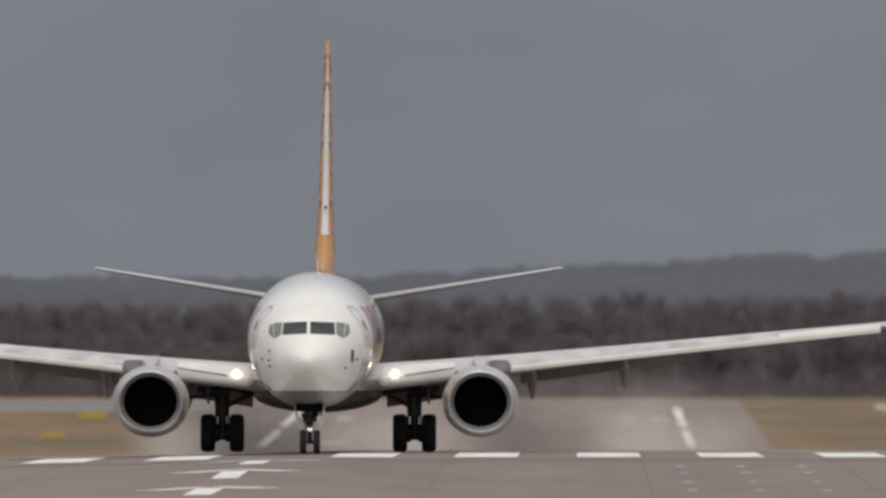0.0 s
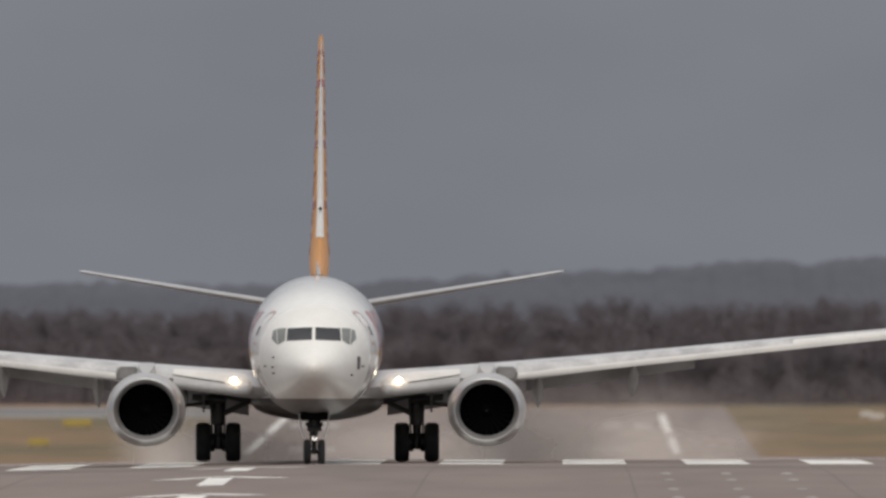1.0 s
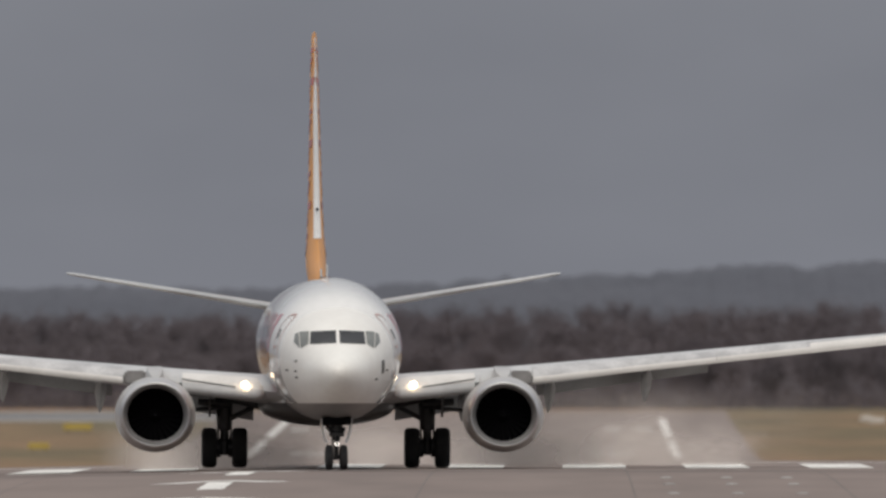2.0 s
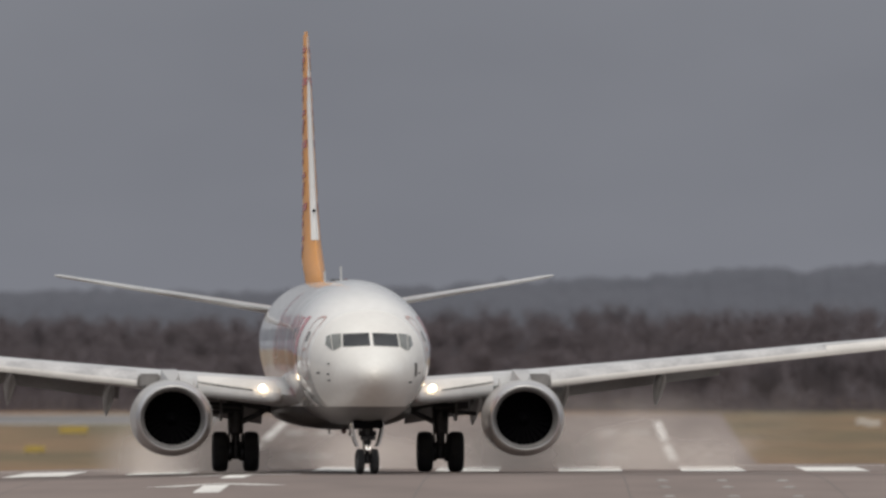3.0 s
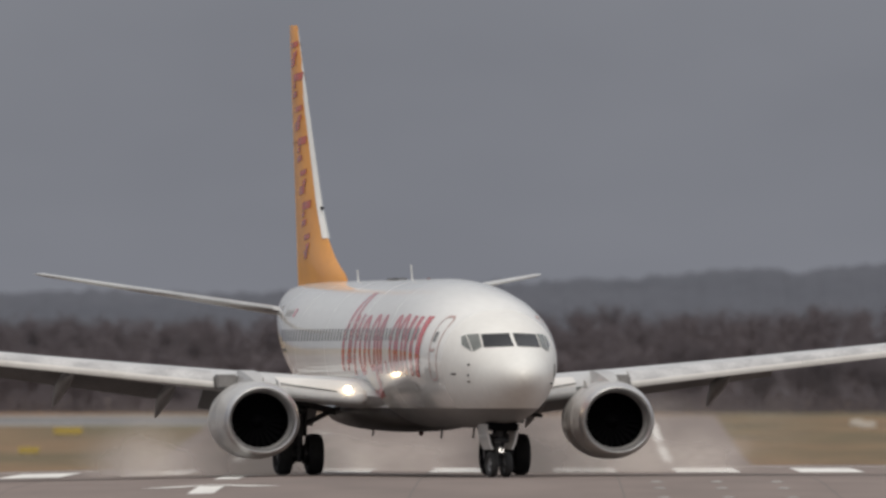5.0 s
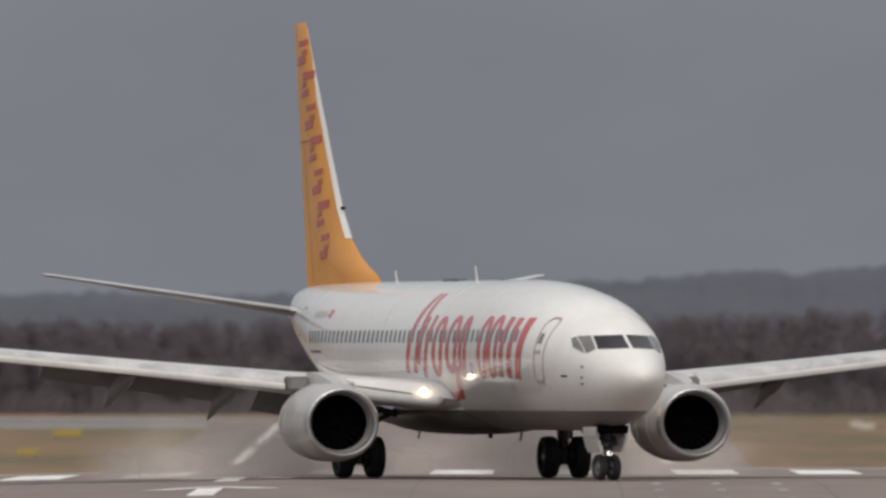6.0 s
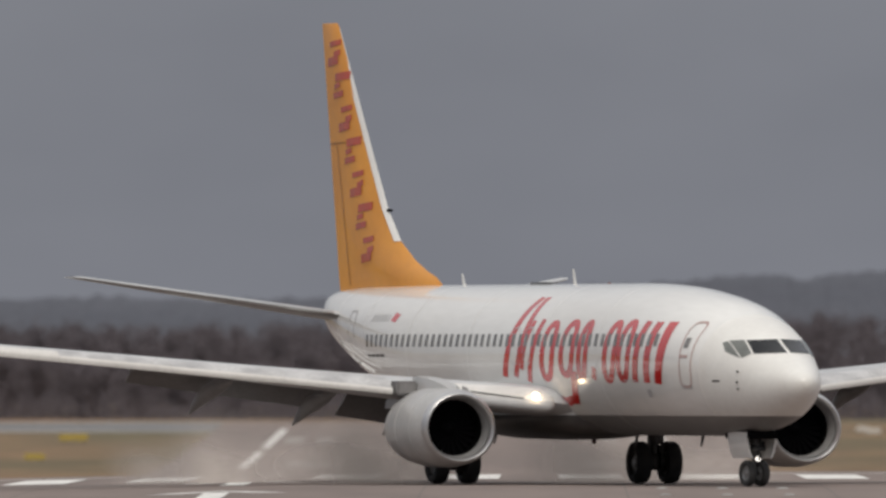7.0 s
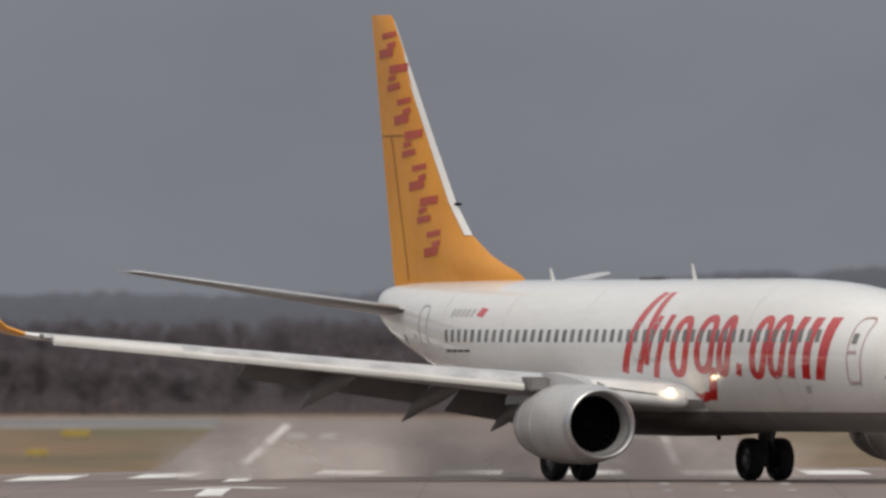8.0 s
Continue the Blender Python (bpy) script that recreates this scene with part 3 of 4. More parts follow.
for s in (-1, 1):
    bm = bmesh.new()
    loft(bm, [foil_ring((s * x, AFT - le, z), (s * x, AFT - te, z + 0.05), t, (0, 0, 1)) for x, le, te, z, t in WINGS])
    wing = part("wing", bm, WING, airliner, "pale grey swept wing with slats and flaps out")
    # blended winglet
    bm = bmesh.new()
    loft(bm, [foil_ring((s * x, AFT - le, z), (s * x, AFT - te, z + 0.03), t, ax) for x, le, te, z, t, ax in
              ((16.9, 22.0, 23.75, 3.76, 0.20, (0, 0, 1)), (17.35, 22.3, 23.85, 3.84, 0.16, (-s * 0.25, 0, 0.95)), (17.72, 22.65, 23.95, 4.02, 0.13, (-s * 0.6, 0, 0.8)),
               (17.98, 23.1, 24.15, 4.42, 0.11, (-s, 0, 0.2)), (18.25, 24.3, 24.95, 6.2, 0.05, (-s, 0, 0.15)))])
    for f in bm.faces:
        f.material_index = 0 if abs(f.calc_center_median().x) < 17.15 else 1
    part("winglet", bm, [WHITE, ORANGE], wing, "orange winglet with a white base")
    # drooped slats outboard of the engine, a droop flap inboard
    for x0, x1 in ((5.75, 8.3), (8.304, 11.0), (11.004, 13.7), (13.704, 16.75)):
        bm = bmesh.new()
        rings = []
        for x in (x0, (x0 + x1) / 2, x1):
            le, te, z, t = wing_at(x)
            c = 0.16 * (te - le)
            rings.append([(s * x, AFT - le - 0.55 * c, z + 0.42 * t), (s * x, AFT - le + 0.05 * c, z + 0.30 * t), (s * x, AFT - le + 0.40 * c, z - 0.02),
                          (s * x, AFT - le + 0.46 * c, z - 0.11), (s * x, AFT - le + 0.40 * c, z - 0.19), (s * x, AFT - le + 0.20 * c, z - 0.18), (s * x, AFT - le - 0.1 * c, z - 0.06), (s * x, AFT - le - 0.5 * c, z + 0.36 * t)])
        loft(bm, rings)
        # mottled grey above; the metal's gloss is put into the pale edge's colour
        for f in bm.faces:
            c = f.calc_center_median()
            le, te, z, t = wing_at(abs(c.x))
            f.material_index = 1 if c.z > z + 0.04 and len(f.verts) == 4 else 0
        part("slat", bm, [SLAT, SLAT_TOP], wing, "extended slat, mottled grey with gloss painted as a pale edge", sharp=60)
    bm = bmesh.new()
    rings = []
    for x, k, d in ((1.72, 0.25, -0.35), (1.86, 0.7, -0.1), (2.02, 0.95, 0.0), (2.3, 1.0, 0.0), (3.0, 1.0, 0.0), (4.1, 1.0, 0.0)):
        le, te, z, t = wing_at(x)
        le -= d
        rings.append([(s * x, AFT - le - 0.5, z + 0.40 * t * k), (s * x, AFT - le + 0.06 * k, z + 0.22 * t * k), (s * x, AFT - le + 0.16 * k, z + 0.02), (s * x, AFT - le + 0.22 * k, z - 0.10 * k),
                      (s * x, AFT - le + 0.20 * k, z - 0.22 * k), (s * x, AFT - le + 0.04, z - 0.30 * k), (s * x, AFT - le - 0.4, z - 0.30 * t * k)])
    loft(bm, rings)
    for f in bm.faces:
        c = f.calc_center_median()
        f.material_index = 1 if c.z < wing_at(abs(c.x))[2] - 0.02 else 0
    part("inboard_leading_flap", bm, [SLAT, WING], wing, "pale inboard leading-edge flap", sharp=60)
    bm = bmesh.new()
    for p, q in ((2.62, 3.1), (3.1, 3.6), (3.6, 4.1)):
        ends = [(s * x, AFT - wing_at(x)[0] + 0.165, wing_at(x)[2] + 0.03 + 0.05 * (x - 2.6)) for x in (p, q)]
        tube(bm, *ends, 0.016, n=6)
    part("panel_gap", bm, STRUT, wing, "dark gap between leading-edge panels")
    # solid dark grey block that paints the shaded gap beside the pylon
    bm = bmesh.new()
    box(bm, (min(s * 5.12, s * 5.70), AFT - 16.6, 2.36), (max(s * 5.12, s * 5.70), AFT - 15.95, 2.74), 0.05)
    part("gap_shade_block", bm, UNDER, wing, "dark block painted as the shade between pylon and slat")
    # trailing flaps, hanging
    for x0, x1 in ((2.0, 5.2), (6.0, 10.9)):
        bm = bmesh.new()
        rings = []
        for x in (x0, x1):
            le, te, z, t = wing_at(x)
            c = (0.20 if x0 < 3 else 0.17) * (te - le)
            rings.append(foil_ring((s * x, AFT - te + 0.25 * c, z - 0.06), (s * x, AFT - te - 0.75 * c, z - 0.10 - 0.55 * c), 0.14, (0, 0.4, 0.9)))
        loft(bm, rings)
        part("flap", bm, UNDER, wing, "lowered grey flap")
    # flap track fairings
    for x in (3.9, 6.35, 9.1):
        le, te, z, t = wing_at(x)
        bm = bmesh.new()
        rings = []
        for u, r, drop in ((-2.9, 0.03, 0.20), (-2.1, 0.14, 0.30), (-1.3, 0.20, 0.42), (-0.5, 0.19, 0.58), (0.2, 0.12, 0.84), (0.75, 0.02, 1.08)):
            rings.append([(s * x + 0.8 * r * math.cos(g * math.tau / 12), AFT - te - u, z - drop + 1.3 * r * math.sin(g * math.tau / 12)) for g in range(12)])
        loft(bm, rings)
        part("flap_track_fairing", bm, UNDER, wing, "grey flap track fairing")
    # navigation light at the wing's end
    bm = bmesh.new()
    bmesh.ops.create_uvsphere(bm, u_segments=12, v_segments=8, radius=0.07, matrix=pose(s * 17.0, AFT - 22.05, 3.79))
    part("navigation_light", bm, BEACON if s < 0 else CABIN, wing)
    # landing light in the wing root
    bm = bmesh.new()
    bmesh.ops.create_uvsphere(bm, u_segments=16, v_segments=10, radius=0.095, matrix=pose(s * 2.36, AFT - 14.40, 2.34))
    part("landing_light", bm, LAMP, airliner, "glowing warm landing light")
    # engine
    ex, ez, ea = s * 4.87, 1.49, 13.25

    def flat(u, c, g):
        return 1.0 - (0.05 * max(0.0, -g) ** 2 if u > -3.5 else 0.0) + 0.035 * c * c

    bm = bmesh.new()
    y0 = AFT - ea
    lathe(bm, [(-0.22, 1.005), (-0.5, 1.05), (-1.0, 1.085), (-1.8, 1.09), (-2.6, 1.04), (-3.3, 0.93), (-3.75, 0.80), (-3.75, 0.74), (-3.0, 0.72)], (ex, y0, ez), flat=flat)
    engine = part("engine_nacelle", bm, NACELLE, airliner, "pale grey engine nacelle")
    bm = bmesh.new()
    lathe(bm, [(-0.22, 1.005), (-0.10, 0.975), (-0.02, 0.935), (0.0, 0.90), (-0.03, 0.865), (-0.10, 0.83), (-0.16, 0.81)], (ex, y0, ez), flat=flat)
    inlet_lip = part("inlet_lip", bm, LIP, engine, "polished metal inlet lip")
    bm = bmesh.new()
    lathe(bm, [(-0.16, 0.81), (-0.26, 0.785), (-0.40, 0.768), (-0.55, 0.762)], (ex, y0, ez), flat=flat)
    part("inlet_liner", bm, LINER, engine, "grey inlet liner")
    # behind the liner the duct's shade is painted near-black
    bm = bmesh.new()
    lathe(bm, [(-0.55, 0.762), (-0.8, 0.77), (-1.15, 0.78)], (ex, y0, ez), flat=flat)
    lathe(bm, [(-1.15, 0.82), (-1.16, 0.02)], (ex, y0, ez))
    part("inlet_duct", bm, DARK, engine, "inlet duct with its shade painted near-black")
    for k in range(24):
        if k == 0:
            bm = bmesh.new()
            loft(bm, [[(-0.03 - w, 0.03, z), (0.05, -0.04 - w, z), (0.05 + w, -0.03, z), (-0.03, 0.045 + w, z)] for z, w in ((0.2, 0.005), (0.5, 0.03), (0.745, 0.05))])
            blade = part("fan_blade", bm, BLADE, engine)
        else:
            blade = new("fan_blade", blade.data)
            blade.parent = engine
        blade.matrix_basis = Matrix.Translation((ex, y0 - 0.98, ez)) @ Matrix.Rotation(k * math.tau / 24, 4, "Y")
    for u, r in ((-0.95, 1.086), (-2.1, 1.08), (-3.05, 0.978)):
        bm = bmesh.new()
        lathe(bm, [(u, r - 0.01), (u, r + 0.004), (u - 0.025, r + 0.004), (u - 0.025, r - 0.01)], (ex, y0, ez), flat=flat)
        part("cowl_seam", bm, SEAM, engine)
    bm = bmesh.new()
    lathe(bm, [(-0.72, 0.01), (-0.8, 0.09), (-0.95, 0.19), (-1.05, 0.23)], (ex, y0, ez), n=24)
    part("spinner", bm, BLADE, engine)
    bm = bmesh.new()
    lathe(bm, [(-3.2, 0.60), (-3.9, 0.55), (-4.6, 0.42), (-4.7, 0.36), (-4.4, 0.30), (-5.2, 0.03)], (ex, y0, ez), n=32)
    part("exhaust_nozzle", bm, STRUT, engine, "dark metal exhaust nozzle")
    bm = bmesh.new()
    loft(bm, [[(ex + w, AFT - a, z0), (ex + w * 0.6, AFT - a, z1), (ex - w * 0.6, AFT - a, z1), (ex - w, AFT - a, z0)] for a, w, z0, z1 in
              ((14.0, 0.16, 2.42, 2.56), (14.4, 0.30, 2.38, 2.68), (15.2, 0.36, 2.25, 2.80), (16.2, 0.34, 2.1, 2.86), (17.2, 0.24, 2.05, 2.75), (19.2, 0.04, 2.0, 2.2))])
    part("pylon", bm, NACELLE, engine)
    bm = bmesh.new()
    g = [bm.verts.new((ex - s * 0.62, AFT - a, z)) for a, z in ((14.0, 2.28), (14.9, 2.30), (14.9, 2.62), (14.5, 2.55))]
    h = [bm.verts.new((ex - s * 0.66, AFT - a, z)) for a, z in ((14.0, 2.26), (14.9, 2.28), (14.9, 2.62), (14.5, 2.55))]
    bm.faces.new(g), bm.faces.new(h[::-1])
    for i in range(4):
        bm.faces.new((g[i], h[i], h[(i + 1) % 4], g[(i + 1) % 4]))
    part("nacelle_chine", bm, NACELLE, engine, smooth=False)


def wheel(name, r, w, parent, at):
    """A tyre with a rim and hub, turning about x."""
    bm = bmesh.new()
    h = w / 2
    lathe(bm, [(-h * 0.55, r * 0.55), (-h * 0.9, r * 0.66), (-h, r * 0.82), (-h * 0.85, r * 0.94), (-h * 0.45, r), (0, r * 1.0), (h * 0.45, r), (h * 0.85, r * 0.94), (h, r * 0.82), (h * 0.9, r * 0.66), (h * 0.55, r * 0.55)], (0, 0, 0), "x", 36)
    lathe(bm, [(-h * 0.55, r * 0.56), (-h * 0.35, r * 0.5), (-h * 0.35, r * 0.25), (-h * 0.7, r * 0.2), (-h * 0.7, r * 0.02)], (0, 0, 0), "x", 24, mat=1)
    lathe(bm, [(h * 0.55, r * 0.56), (h * 0.35, r * 0.5), (h * 0.35, r * 0.25), (h * 0.7, r * 0.2), (h * 0.7, r * 0.02)], (0, 0, 0), "x", 24, mat=1)
    for k in range(8):
        c, g = math.cos(k * math.tau / 8), math.sin(k * math.tau / 8)
        for sd in (-1, 1):
            tube(bm, (sd * h * 0.36, r * 0.38 * c, r * 0.38 * g), (sd * h * 0.48, r * 0.38 * c, r * 0.38 * g), r * 0.05, n=6, mat=1)
    ob = part(name, bm, [TYRE, RIM], parent, "black tyre on a grey rim")
    ob.matrix_basis = pose(*at)
    return ob


MAIN_R, NOSE_R = 0.565, 0.345
main_wheels, nose_wheels = [], []
for s in (-1, 1):
    bm = bmesh.new()
    x = s * 2.86
    lathe(bm, [(0.38, 0.02), (0.38, 0.15), (0.74, 0.16), (0.78, 0.125), (1.05, 0.125), (1.07, 0.19), (1.12, 0.20), (1.7, 0.19), (1.75, 0.25), (2.3, 0.27), (2.3, 0.02)], (x, 0.02, 0), "z", 20)
    gear = part("main_gear", bm, STRUT, airliner, "dark landing gear leg with two wheels")
    for name, a, b, r in (("axle", (x - 0.5, 0, MAIN_R), (x + 0.5, 0, MAIN_R), 0.09), ("side_brace", (x, 0.02, 1.3), (x - s * 1.2, 0.1, 1.9), 0.075),
                          ("drag_strut", (x - s * 0.1, 0.2, 1.95), (x - s * 1.5, 0.25, 1.6), 0.10), ("brake_rod", (x - 0.22, -0.2, 0.42), (x + 0.22, -0.2, 0.42), 0.07), ("hydraulic_line", (x + 0.17, 0.16, 0.7), (x + 0.22, 0.18, 1.9), 0.03), ("hydraulic_line", (x - 0.17, 0.16, 0.7), (x - 0.20, 0.18, 1.9), 0.03), ("walking_beam", (x - s * 0.15, 0.3, 1.78), (x + s * 0.75, 0.3, 1.86), 0.11), ("retract_arm", (x + s * 0.1, 0.2, 1.7), (x + s * 1.0, 0.2, 1.62), 0.06),
                          ("torque_link", (x, -0.14, 0.72), (x, -0.36, 1.05), 0.045), ("torque_link", (x, -0.36, 1.05), (x, -0.12, 1.4), 0.045)):
        bm = bmesh.new()
        tube(bm, a, b, r, r * 0.9)
        part(name, bm, STRUT, gear)
    bm = bmesh.new()
    box(bm, (x + s * 0.42 - 0.03, -0.55, 1.42), (x + s * 0.42 + 0.03, 0.5, 2.25), 0.02)
    part("gear_door", bm, BELLY, gear)
    for o in (-0.2, 0.2):
        bm = bmesh.new()
        lathe(bm, [(-0.10, 0.02), (-0.10, 0.24), (-0.07, 0.27), (0.07, 0.27), (0.10, 0.24), (0.10, 0.02)], (x + o, 0, MAIN_R), "x", 24)
        part("brake_drum", bm, STRUT, gear)
    for o in (-0.43, 0.43):
        main_wheels.append(wheel("wheel", MAIN_R, 0.43, gear, (x + o, 0, MAIN_R)))
ny = AFT - 4.0
bm = bmesh.new()
lathe(bm, [(0.28, 0.01), (0.28, 0.07), (0.8, 0.065), (0.82, 0.11), (1.0, 0.11), (1.02, 0.17), (1.3, 0.17), (1.32, 0.12), (1.6, 0.12), (1.6, 0.01)], (0, 0.03, 0), "z", 20)
nose_gear = part("nose_gear", bm, STRUT, airliner, "dark nose gear leg with two wheels")
for name, a, b, r in (("axle", (-0.26, 0, NOSE_R), (0.26, 0, NOSE_R), 0.05), ("torque_link", (0, 0.08, 0.52), (0, 0.3, 0.8), 0.03), ("torque_link", (0, 0.3, 0.8), (0, 0.12, 1.05), 0.03),
                      ("drag_brace", (0, -0.05, 1.0), (0, -0.9, 1.5), 0.045), ("steering_arm", (-0.24, 0.08, 1.12), (0.24, 0.08, 1.12), 0.06), ("steering_cylinder", (-0.2, 0.16, 1.0), (0.2, 0.16, 1.0), 0.08), ("hydraulic_line", (0.1, 0.12, 0.45), (0.14, 0.14, 1.25), 0.022)):
    bm = bmesh.new()
    tube(bm, a, b, r, r)
    part(name, bm, STRUT, nose_gear)
nose_gear.matrix_basis = pose(0, ny, 0)
for s in (-1, 1):
    nose_wheels.append(wheel("wheel", NOSE_R, 0.2, nose_gear, (s * 0.2, 0, NOSE_R)))
    bm = bmesh.new()
    loft(bm, [[(s * (x + 0.02), y, z) for x, z in ((0.41, 1.42), (0.40, 1.15), (0.34, 0.90), (0.27, 0.74))] + [(s * (x - 0.02), y, z) for x, z in ((0.26, 0.75), (0.33, 0.91), (0.39, 1.16), (0.40, 1.42))]
              for y in (ny - 0.85, ny - 0.8, ny + 0.50, ny + 0.55)])
    part("nose_gear_door", bm, WHITE, airliner, "open white nose gear door")
# solid box whose near-black colour stands for the open bay's shade
bm = bmesh.new()
box(bm, (-0.40, ny - 1.15, 1.24), (0.40, ny + 0.78, 1.46), 0.03)
part("nose_bay_shade_box", bm, DARK, airliner, "near-black box painted as the shaded nose wheel bay")
bm = bmesh.new()
lathe(bm, [(0.0, 0.001), (0.0, 0.06), (-0.08, 0.06), (-0.14, 0.03)], (0.0, 0.24, 0.72), n=16)
part("taxi_light", bm, TAXI, nose_gear, "lit taxi light")

# aerials, beacon, drain masts
for a, h, top in ((17.9, 0.42, True), (26.8, 0.32, True), (7.9, 0.3, False), (13.0, 0.32, False), (24.2, 0.28, False)):
    bm = bmesh.new()
    z = section(a)[1] - 0.02 if top else section(a)[2] + 0.02
    d = 1 if top else -1
    loft(bm, [[(0.03 * c, AFT - a - lean - 0.12 * k, zz) for c, k in ((0, -w), (1, 0), (0, w), (-1, 0))] for zz, lean, w in ((z, 0, 1.2), (z + d * h, 0.16, 0.6))])
    part("blade_aerial", bm, WHITE if top else STRUT, airliner)
for a, z in ((15.2, 5.30), (16.4, 1.14)):
    bm = bmesh.new()
    bmesh.ops.create_uvsphere(bm, u_segments=14, v_segments=8, radius=0.07, matrix=pose(0, AFT - a, z))
    part("beacon", bm, DARK_BEACON, airliner, "red anti-collision beacon")


# low dark aerial pad on the crown
bm = bmesh.new()
loft(bm, [[(w * c, AFT - a, 5.315 + h * g) for c, g in ((-1, 0), (-0.7, 1), (0.7, 1), (1, 0))] for a, w, h in ((19.5, 0.05, 0.01), (19.75, 0.2, 0.07), (21.0, 0.2, 0.07), (21.3, 0.05, 0.01))])
part("aerial_pad", bm, STRUT, airliner, "low dark aerial pad")


# ---- background: signs, woods, hill ----
def sign(x, y, w, h, face):
    """A low sign on two legs."""
    z = float(np.interp(y, STATIONS, SHEET))
    root = tagged(new("airfield_sign"), "low yellow airfield sign on two short legs in the grass" if face is YELLOW else "low white marker board on short legs in the grass", "sign")
    root.matrix_basis = pose(x, y, z)
    bm = bmesh.new()
    box(bm, (-w / 2, -0.1, 0.25), (w / 2, 0.1, 0.25 + h), 0.03)
    part("board", bm, face, root)
    for k in (-0.35, 0.35):
        bm = bmesh.new()
        tube(bm, (k * w, 0, -0.3), (k * w, 0, 0.3), 0.05)
        part("leg", bm, STRUT, root)
    return root


def place(px, y):
    """x at distance y for a direction given in units of the lens."""
    return (px - 979) / F * y


sign(place(123, 2222), 2222, 2.7, 0.6, YELLOW)
sign(place(54, 2070), 2070, 1.8, 0.5, YELLOW)
sign(place(1519, 2300), 2300, 1.2, 0.55, SIGN_WHITE)
sign(place(1538, 2282), 2282, 1.5, 0.55, SIGN_WHITE)

rng = random.Random(4)
gen = np.random.default_rng(5)


def stick(verts, faces, a, b, r1, r2):
    """A thin tapered branch."""
    a, b = Vector(a), Vector(b)
    q = (b - a).to_track_quat("Z", "Y")
    i = len(verts)
    for p, r in ((a, r1), (b, r2)):
        for k in range(4):
            verts.append(tuple(p + q @ Vector((r * math.cos(k * math.pi / 2), r * math.sin(k * math.pi / 2), 0))))
    for k in range(4):
        faces.append((i + k, i + (k + 1) % 4, i + 4 + (k + 1) % 4, i + 4 + k))


def twigs(points, length, width):
    """Slim four-sided twigs, mostly rising, at the given places."""
    n = len(points)
    d = gen.normal((0, 0, 0.5), (0.6, 0.5, 0.5), (n, 3))
    d *= (length * gen.uniform(0.5, 1.3, n) / np.linalg.norm(d, axis=1))[:, None]
    w = np.stack([gen.uniform(0.5, 1.0, n), np.zeros(n), gen.normal(0, 0.5, n)], 1) * width
    return np.stack([points, points + d * 0.5 + w, points + d, points + d * 0.5 - w], 1)


def tree(verts, faces, x, y, z, h, wide, count):
    """A bare tree: tapered trunk, limbs, and a crown of many fine twigs."""
    lean = rng.uniform(-0.6, 0.6)
    stick(verts, faces, (x, y, z - 0.5), (x + lean, y, z + h * 0.5), 0.2, 0.1)
    stick(verts, faces, (x + lean, y, z + h * 0.5), (x + lean * 1.4, y, z + h * 0.85), 0.1, 0.03)
    starts, ends = [], []
    for k in range(16):
        u = rng.uniform(0.12, 0.8)
        g = rng.uniform(0, math.tau)
        reach = wide * rng.uniform(0.4, 1.0) * math.sqrt(max(0.1, 1.0 - (u - 0.3) ** 2 * 2.2))
        a = Vector((x + lean * u / 0.5, y, z + h * u))
        b = a + Vector((reach * math.cos(g), reach * math.sin(g), (h * 0.96 - h * u) * rng.uniform(0.3, 0.85)))
        stick(verts, faces, a, b, 0.07, 0.02)
        starts.append(a), ends.append(b)
    starts, ends = np.array(starts), np.array(ends)
    pick, u = gen.integers(0, len(starts), count), gen.uniform(0.2, 1.0, count)[:, None]
    return twigs(starts[pick] * (1 - u) + ends[pick] * u + gen.normal(0, 0.42, (count, 3)), 0.6, 0.05)


verts, faces, soft_parts = [], [], []
for y, n, lo, hi in ((2490, 34, 5, 8), (2525, 36, 8.0, 10), (2560, 38, 9.6, 11.2), (2600, 40, 10.8, 12.0), (2650, 40, 11.4, 12.6)):
    for k in range(n):
        x = -84 + 146 * (k + rng.uniform(0.1, 0.9)) / n
        yy = y + rng.uniform(-12, 12)
        soft_parts.append(tree(verts, faces, x, yy, float(np.interp(yy, STATIONS, SHEET)), rng.uniform(lo, hi) * (1.0 + 0.0012 * (x + 15)), rng.uniform(2.6, 3.8), 2300))
# undergrowth along the edge of the wood
shrub = np.stack([gen.uniform(-80, 60, 42000), gen.uniform(2474, 2500, 42000), np.zeros(42000)], 1)
top = 2.2 + 1.2 * np.sin(shrub[:, 0] * 0.35) * np.sin(shrub[:, 0] * 0.13 + 1)
shrub[:, 2] = np.interp(shrub[:, 1], STATIONS, SHEET) + gen.uniform(0, 1, 42000) ** 1.3 * top
soft_parts.append(twigs(shrub, 0.5, 0.04))
thicket = np.stack([gen.uniform(-90, 66, 130000), gen.uniform(2495, 2640, 130000), np.zeros(130000)], 1)
thicket[:, 2] = np.interp(thicket[:, 1], STATIONS, SHEET) + gen.uniform(0, 1, 130000) * (6.5 + 0.7 * np.sin(thicket[:, 0] * 0.21))
soft_parts.append(twigs(thicket, 0.6, 0.07))
# thinner woods to both sides
for k in range(90):
    x = rng.choice((-1, 1)) * rng.uniform(70, 260) - 12
    yy = rng.uniform(2490, 2660)
    soft_parts.append(tree(verts, faces, x, yy, float(np.interp(yy, STATIONS, SHEET)), rng.uniform(8, 12), rng.uniform(2.8, 4), 700))
quads = np.concatenate(soft_parts).reshape(-1, 3)
base = len(verts)
faces += [(base + 4 * k, base + 4 * k + 1, base + 4 * k + 2, base + 4 * k + 3) for k in range(len(quads) // 4)]
me = bpy.data.meshes.new("woods")
me.from_pydata(verts + quads.tolist(), [], faces)
me.materials.append(TWIG)
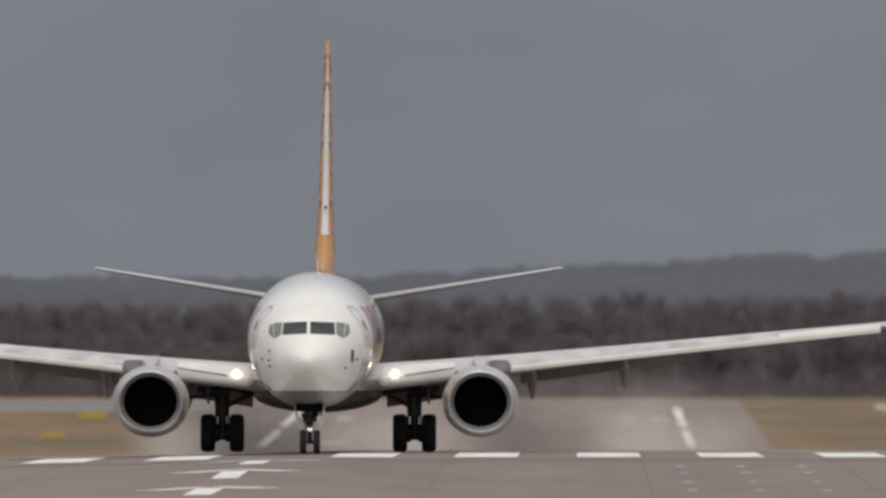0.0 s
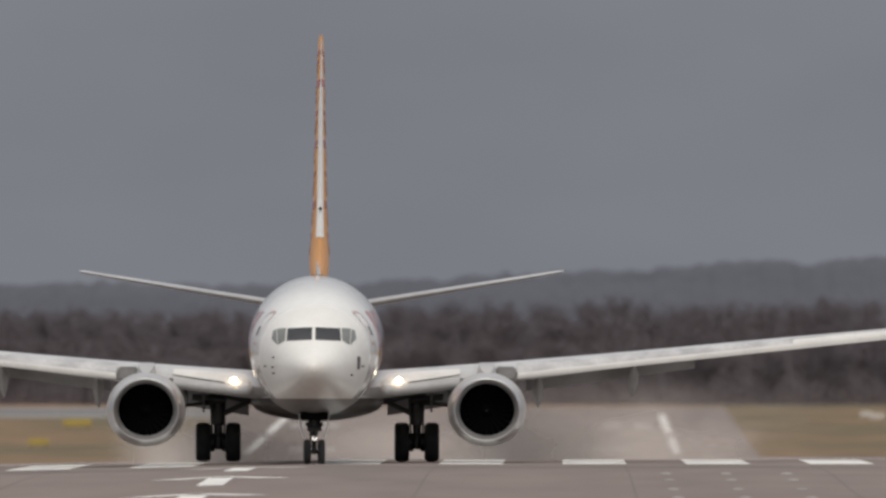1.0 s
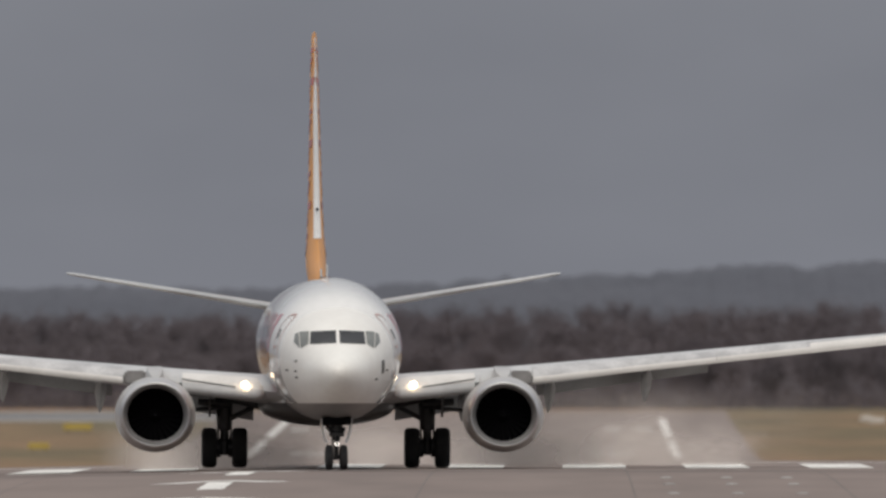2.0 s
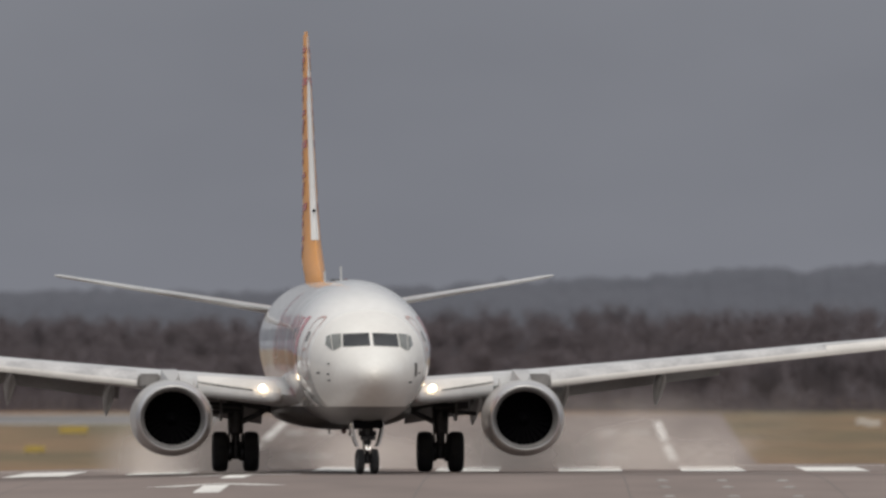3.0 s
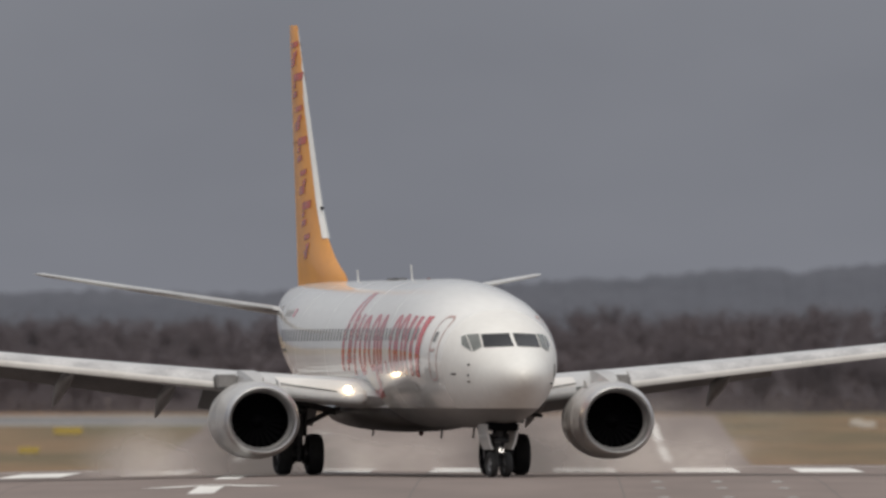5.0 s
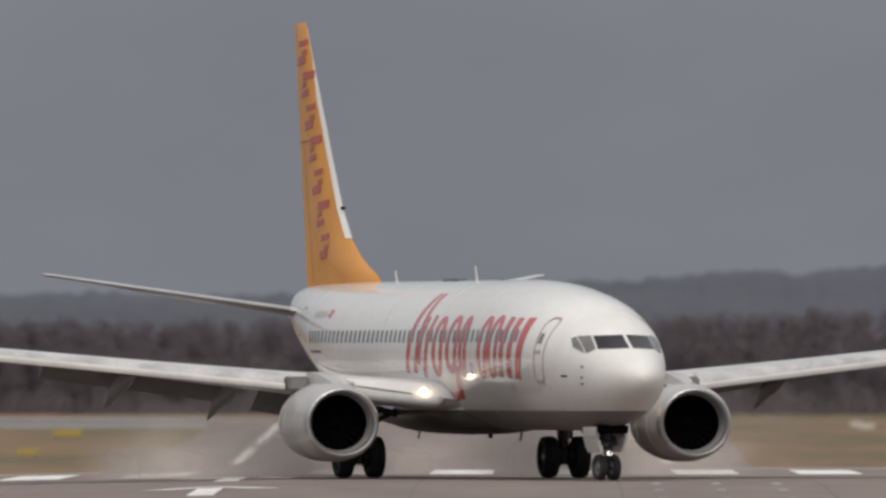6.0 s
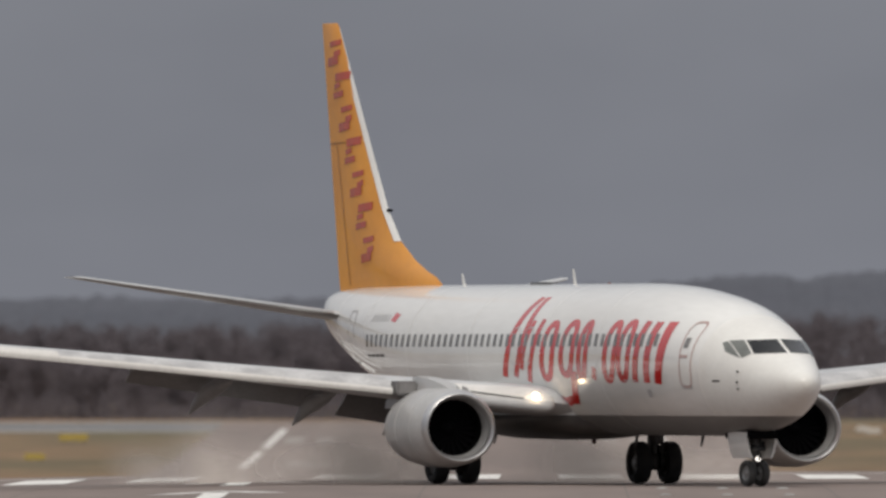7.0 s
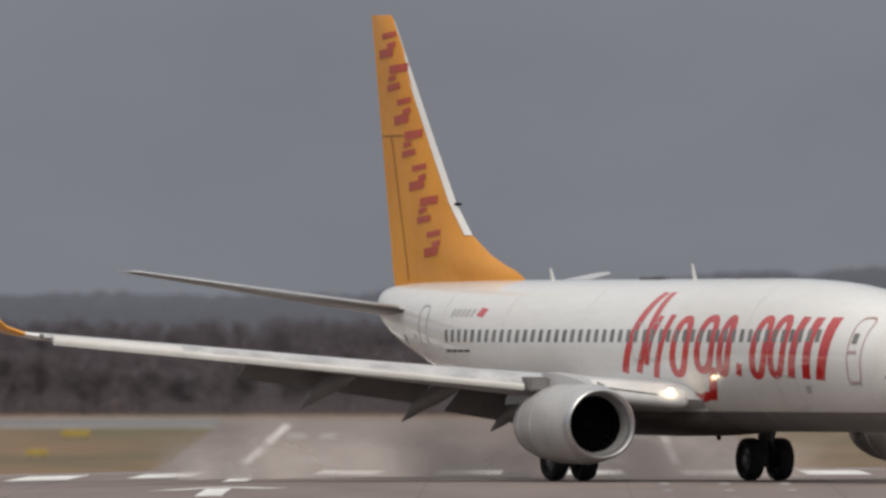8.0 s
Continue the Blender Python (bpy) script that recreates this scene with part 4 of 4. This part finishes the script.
tagged(new("woods", me), "bare brown winter woods beyond the airfield", "trees", kind="stuff")

# far ridge with wooded outline; its blue-grey colour includes the haze
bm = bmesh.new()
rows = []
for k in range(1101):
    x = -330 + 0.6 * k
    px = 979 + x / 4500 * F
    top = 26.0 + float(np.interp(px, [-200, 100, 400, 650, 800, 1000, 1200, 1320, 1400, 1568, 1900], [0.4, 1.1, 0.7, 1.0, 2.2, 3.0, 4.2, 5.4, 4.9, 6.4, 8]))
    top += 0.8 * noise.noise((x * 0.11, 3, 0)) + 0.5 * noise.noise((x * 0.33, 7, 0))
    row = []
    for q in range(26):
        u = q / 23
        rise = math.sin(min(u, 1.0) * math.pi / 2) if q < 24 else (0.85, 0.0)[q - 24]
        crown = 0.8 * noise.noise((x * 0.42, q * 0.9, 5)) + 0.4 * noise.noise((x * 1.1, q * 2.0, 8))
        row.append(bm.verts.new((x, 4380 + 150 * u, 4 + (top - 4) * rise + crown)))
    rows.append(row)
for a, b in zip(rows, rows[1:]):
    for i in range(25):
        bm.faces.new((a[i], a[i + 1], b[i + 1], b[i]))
tagged(finish("hill_backdrop", bm, HILL), "distant wooded hill with haze in its blue-grey colour", "hill", kind="structure")


# ---- spray blown up behind the engines, and added grey veils that darken ----
def spray_material(name, colour, most):
    m = bpy.data.materials.new(name)
    m.use_nodes = True
    n, l = m.node_tree.nodes, m.node_tree.links
    n.clear()
    out, mix, clear, white = (n.new("ShaderNode" + k) for k in ("OutputMaterial", "MixShader", "BsdfTransparent", "BsdfDiffuse"))
    both, thin = n.new("ShaderNodeMixShader"), n.new("ShaderNodeBsdfTranslucent")
    white.inputs[0].default_value = thin.inputs[0].default_value = (*colour, 1)
    co, split, nz = n.new("ShaderNodeTexCoord"), n.new("ShaderNodeSeparateXYZ"), n.new("ShaderNodeTexNoise")
    mp = n.new("ShaderNodeMapping")
    mp.inputs["Scale"].default_value = (0.22, 0.22, 0.5)
    l.new(co.outputs["Object"], mp.inputs[0])
    l.new(mp.outputs[0], nz.inputs["Vector"])
    nz.inputs["Scale"].default_value, nz.inputs["Detail"].default_value = 1.0, 4.0
    l.new(co.outputs["Generated"], split.inputs[0])

    def math_node(op, a, b):
        k = n.new("ShaderNodeMath")
        k.operation = op
        for i, v in enumerate((a, b)):
            if isinstance(v, (int, float)):
                k.inputs[i].default_value = v
            else:
                l.new(v, k.inputs[i])
        return k.outputs[0]

    def eased(value, a, b):
        k = n.new("ShaderNodeMapRange")
        k.interpolation_type = "SMOOTHSTEP"
        k.inputs[1].default_value, k.inputs[2].default_value = a, b
        l.new(value, k.inputs[0])
        return k.outputs[0]

    across = math_node("ABSOLUTE", math_node("SUBTRACT", split.outputs[0], 0.5), 0)
    edge = math_node("MULTIPLY", eased(across, 0.5, 0.04), eased(split.outputs[2], 1.0, 0.25))
    cloudy = eased(nz.outputs[0], 0.25, 0.68)
    l.new(math_node("MULTIPLY", math_node("MULTIPLY", edge, cloudy), most), mix.inputs[0])
    both.inputs[0].default_value = 0.4
    l.new(white.outputs[0], both.inputs[1])
    l.new(thin.outputs[0], both.inputs[2])
    l.new(clear.outputs[0], mix.inputs[1])
    l.new(both.outputs[0], mix.inputs[2])
    l.new(mix.outputs[0], out.inputs[0])
    return m


SPRAY = spray_material("drifting_spray", (0.66, 0.60, 0.565), 0.72)
# a darker copy of the spray, added to dim what lies behind
DIM_VEIL = spray_material("grey_darkening_veil", (0.24, 0.225, 0.22), 0.85)
sprays = []
for x, a, half, tall, stuff in ((2.2, 26, 3.4, 2.8, DIM_VEIL), (4.3, 33, 2.3, 2.3, SPRAY), (-6.2, 31.5, 3.6, 3.2, DIM_VEIL), (-10.3, 36.5, 5.0, 2.9, SPRAY), (-3.0, 42, 5.0, 2.0, SPRAY), (4.0, 38.5, 2.4, 1.5, SPRAY)):
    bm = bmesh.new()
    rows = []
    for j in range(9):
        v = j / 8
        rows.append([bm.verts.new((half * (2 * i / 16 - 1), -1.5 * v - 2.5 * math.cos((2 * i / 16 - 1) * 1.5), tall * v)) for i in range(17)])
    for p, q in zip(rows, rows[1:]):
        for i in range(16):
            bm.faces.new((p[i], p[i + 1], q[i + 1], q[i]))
    veil = tagged(finish("engine_veil", bm, stuff), "thin pale spray blown up behind the engines" if stuff is SPRAY else "thin grey veil added to darken the view behind the engines", "spray", group="engine spray", kind="stuff")
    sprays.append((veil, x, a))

# ---- motion ----
# seconds, across the view, distance of the main wheels, heading
TRACK = [(0.0, -4.38, 694.0, -0.56), (0.5, -4.20, 682.8, -0.41), (1.0, -3.84, 671.4, -0.02), (1.5, -3.68, 663.2, 0.62), (3.0, -3.04, 650.2, 3.18), (3.5, -2.68, 646.9, 4.31),
         (4.0, -2.23, 643.6, 5.76), (4.5, -1.69, 640.2, 7.67), (6.0, 0.56, 629.9, 14.14), (6.5, 1.68, 626.4, 16.77), (7.0, 2.85, 623.0, 19.36), (7.5, 4.29, 619.9, 22.21), (8.0, 5.77, 617.0, 24.61)]


def on_ground(across, far, heading):
    """The airliner's pose with its wheels on the ground."""
    g = math.atan(195 / F)
    x, y = across * math.cos(g) - far * math.sin(g), far * math.cos(g) + across * math.sin(g)
    turn = radians(180 + heading) + g
    ahead = y + 15.6 * math.cos(turn)
    low, front = (float(np.interp(v, STATIONS, SHEET)) + 0.018 for v in (y, ahead))
    pitch = math.degrees(math.atan2(front - low, 15.6))
    return pose(x, y, low) @ pose(0, 0, 0, 0, 0, math.degrees(turn)) @ pose(0, 0, 0, pitch)


def motions():
    walk(airliner, [(t, on_ground(a, b, c)) for t, a, b, c in TRACK])
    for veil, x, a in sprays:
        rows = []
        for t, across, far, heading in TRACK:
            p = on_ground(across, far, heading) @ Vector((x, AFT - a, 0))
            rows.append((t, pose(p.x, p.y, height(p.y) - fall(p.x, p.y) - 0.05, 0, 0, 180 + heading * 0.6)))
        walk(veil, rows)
    ts = [k / FPS for k in range(int(8 * FPS) + 1)]
    gone = [0.0]
    for t in ts[1:]:
        p = [np.interp(u, [r[0] for r in TRACK], [r[2] for r in TRACK]) for u in (t - 1 / FPS, t)]
        gone.append(gone[-1] + abs(float(p[1] - p[0])) * 1.03)
    for ob, r in [(w, MAIN_R) for w in main_wheels] + [(w, NOSE_R) for w in nose_wheels]:
        at, turn, rows = ob.matrix_basis.translation.copy(), 0.0, []
        for k, t in enumerate(ts):
            turn -= min(math.degrees((gone[k] - gone[max(k - 1, 0)]) / r), 80)
            rows.append((t, pose(*at, turn)))
        walk(ob, rows)
    walk(nose_gear, [(t, pose(0, ny, 0, 0, 0, a)) for t, a in ((0.0, 1), (1.5, 3), (3.0, 5), (4.5, 8), (6.0, 10), (7.0, 10), (8.0, 9))])


motions()
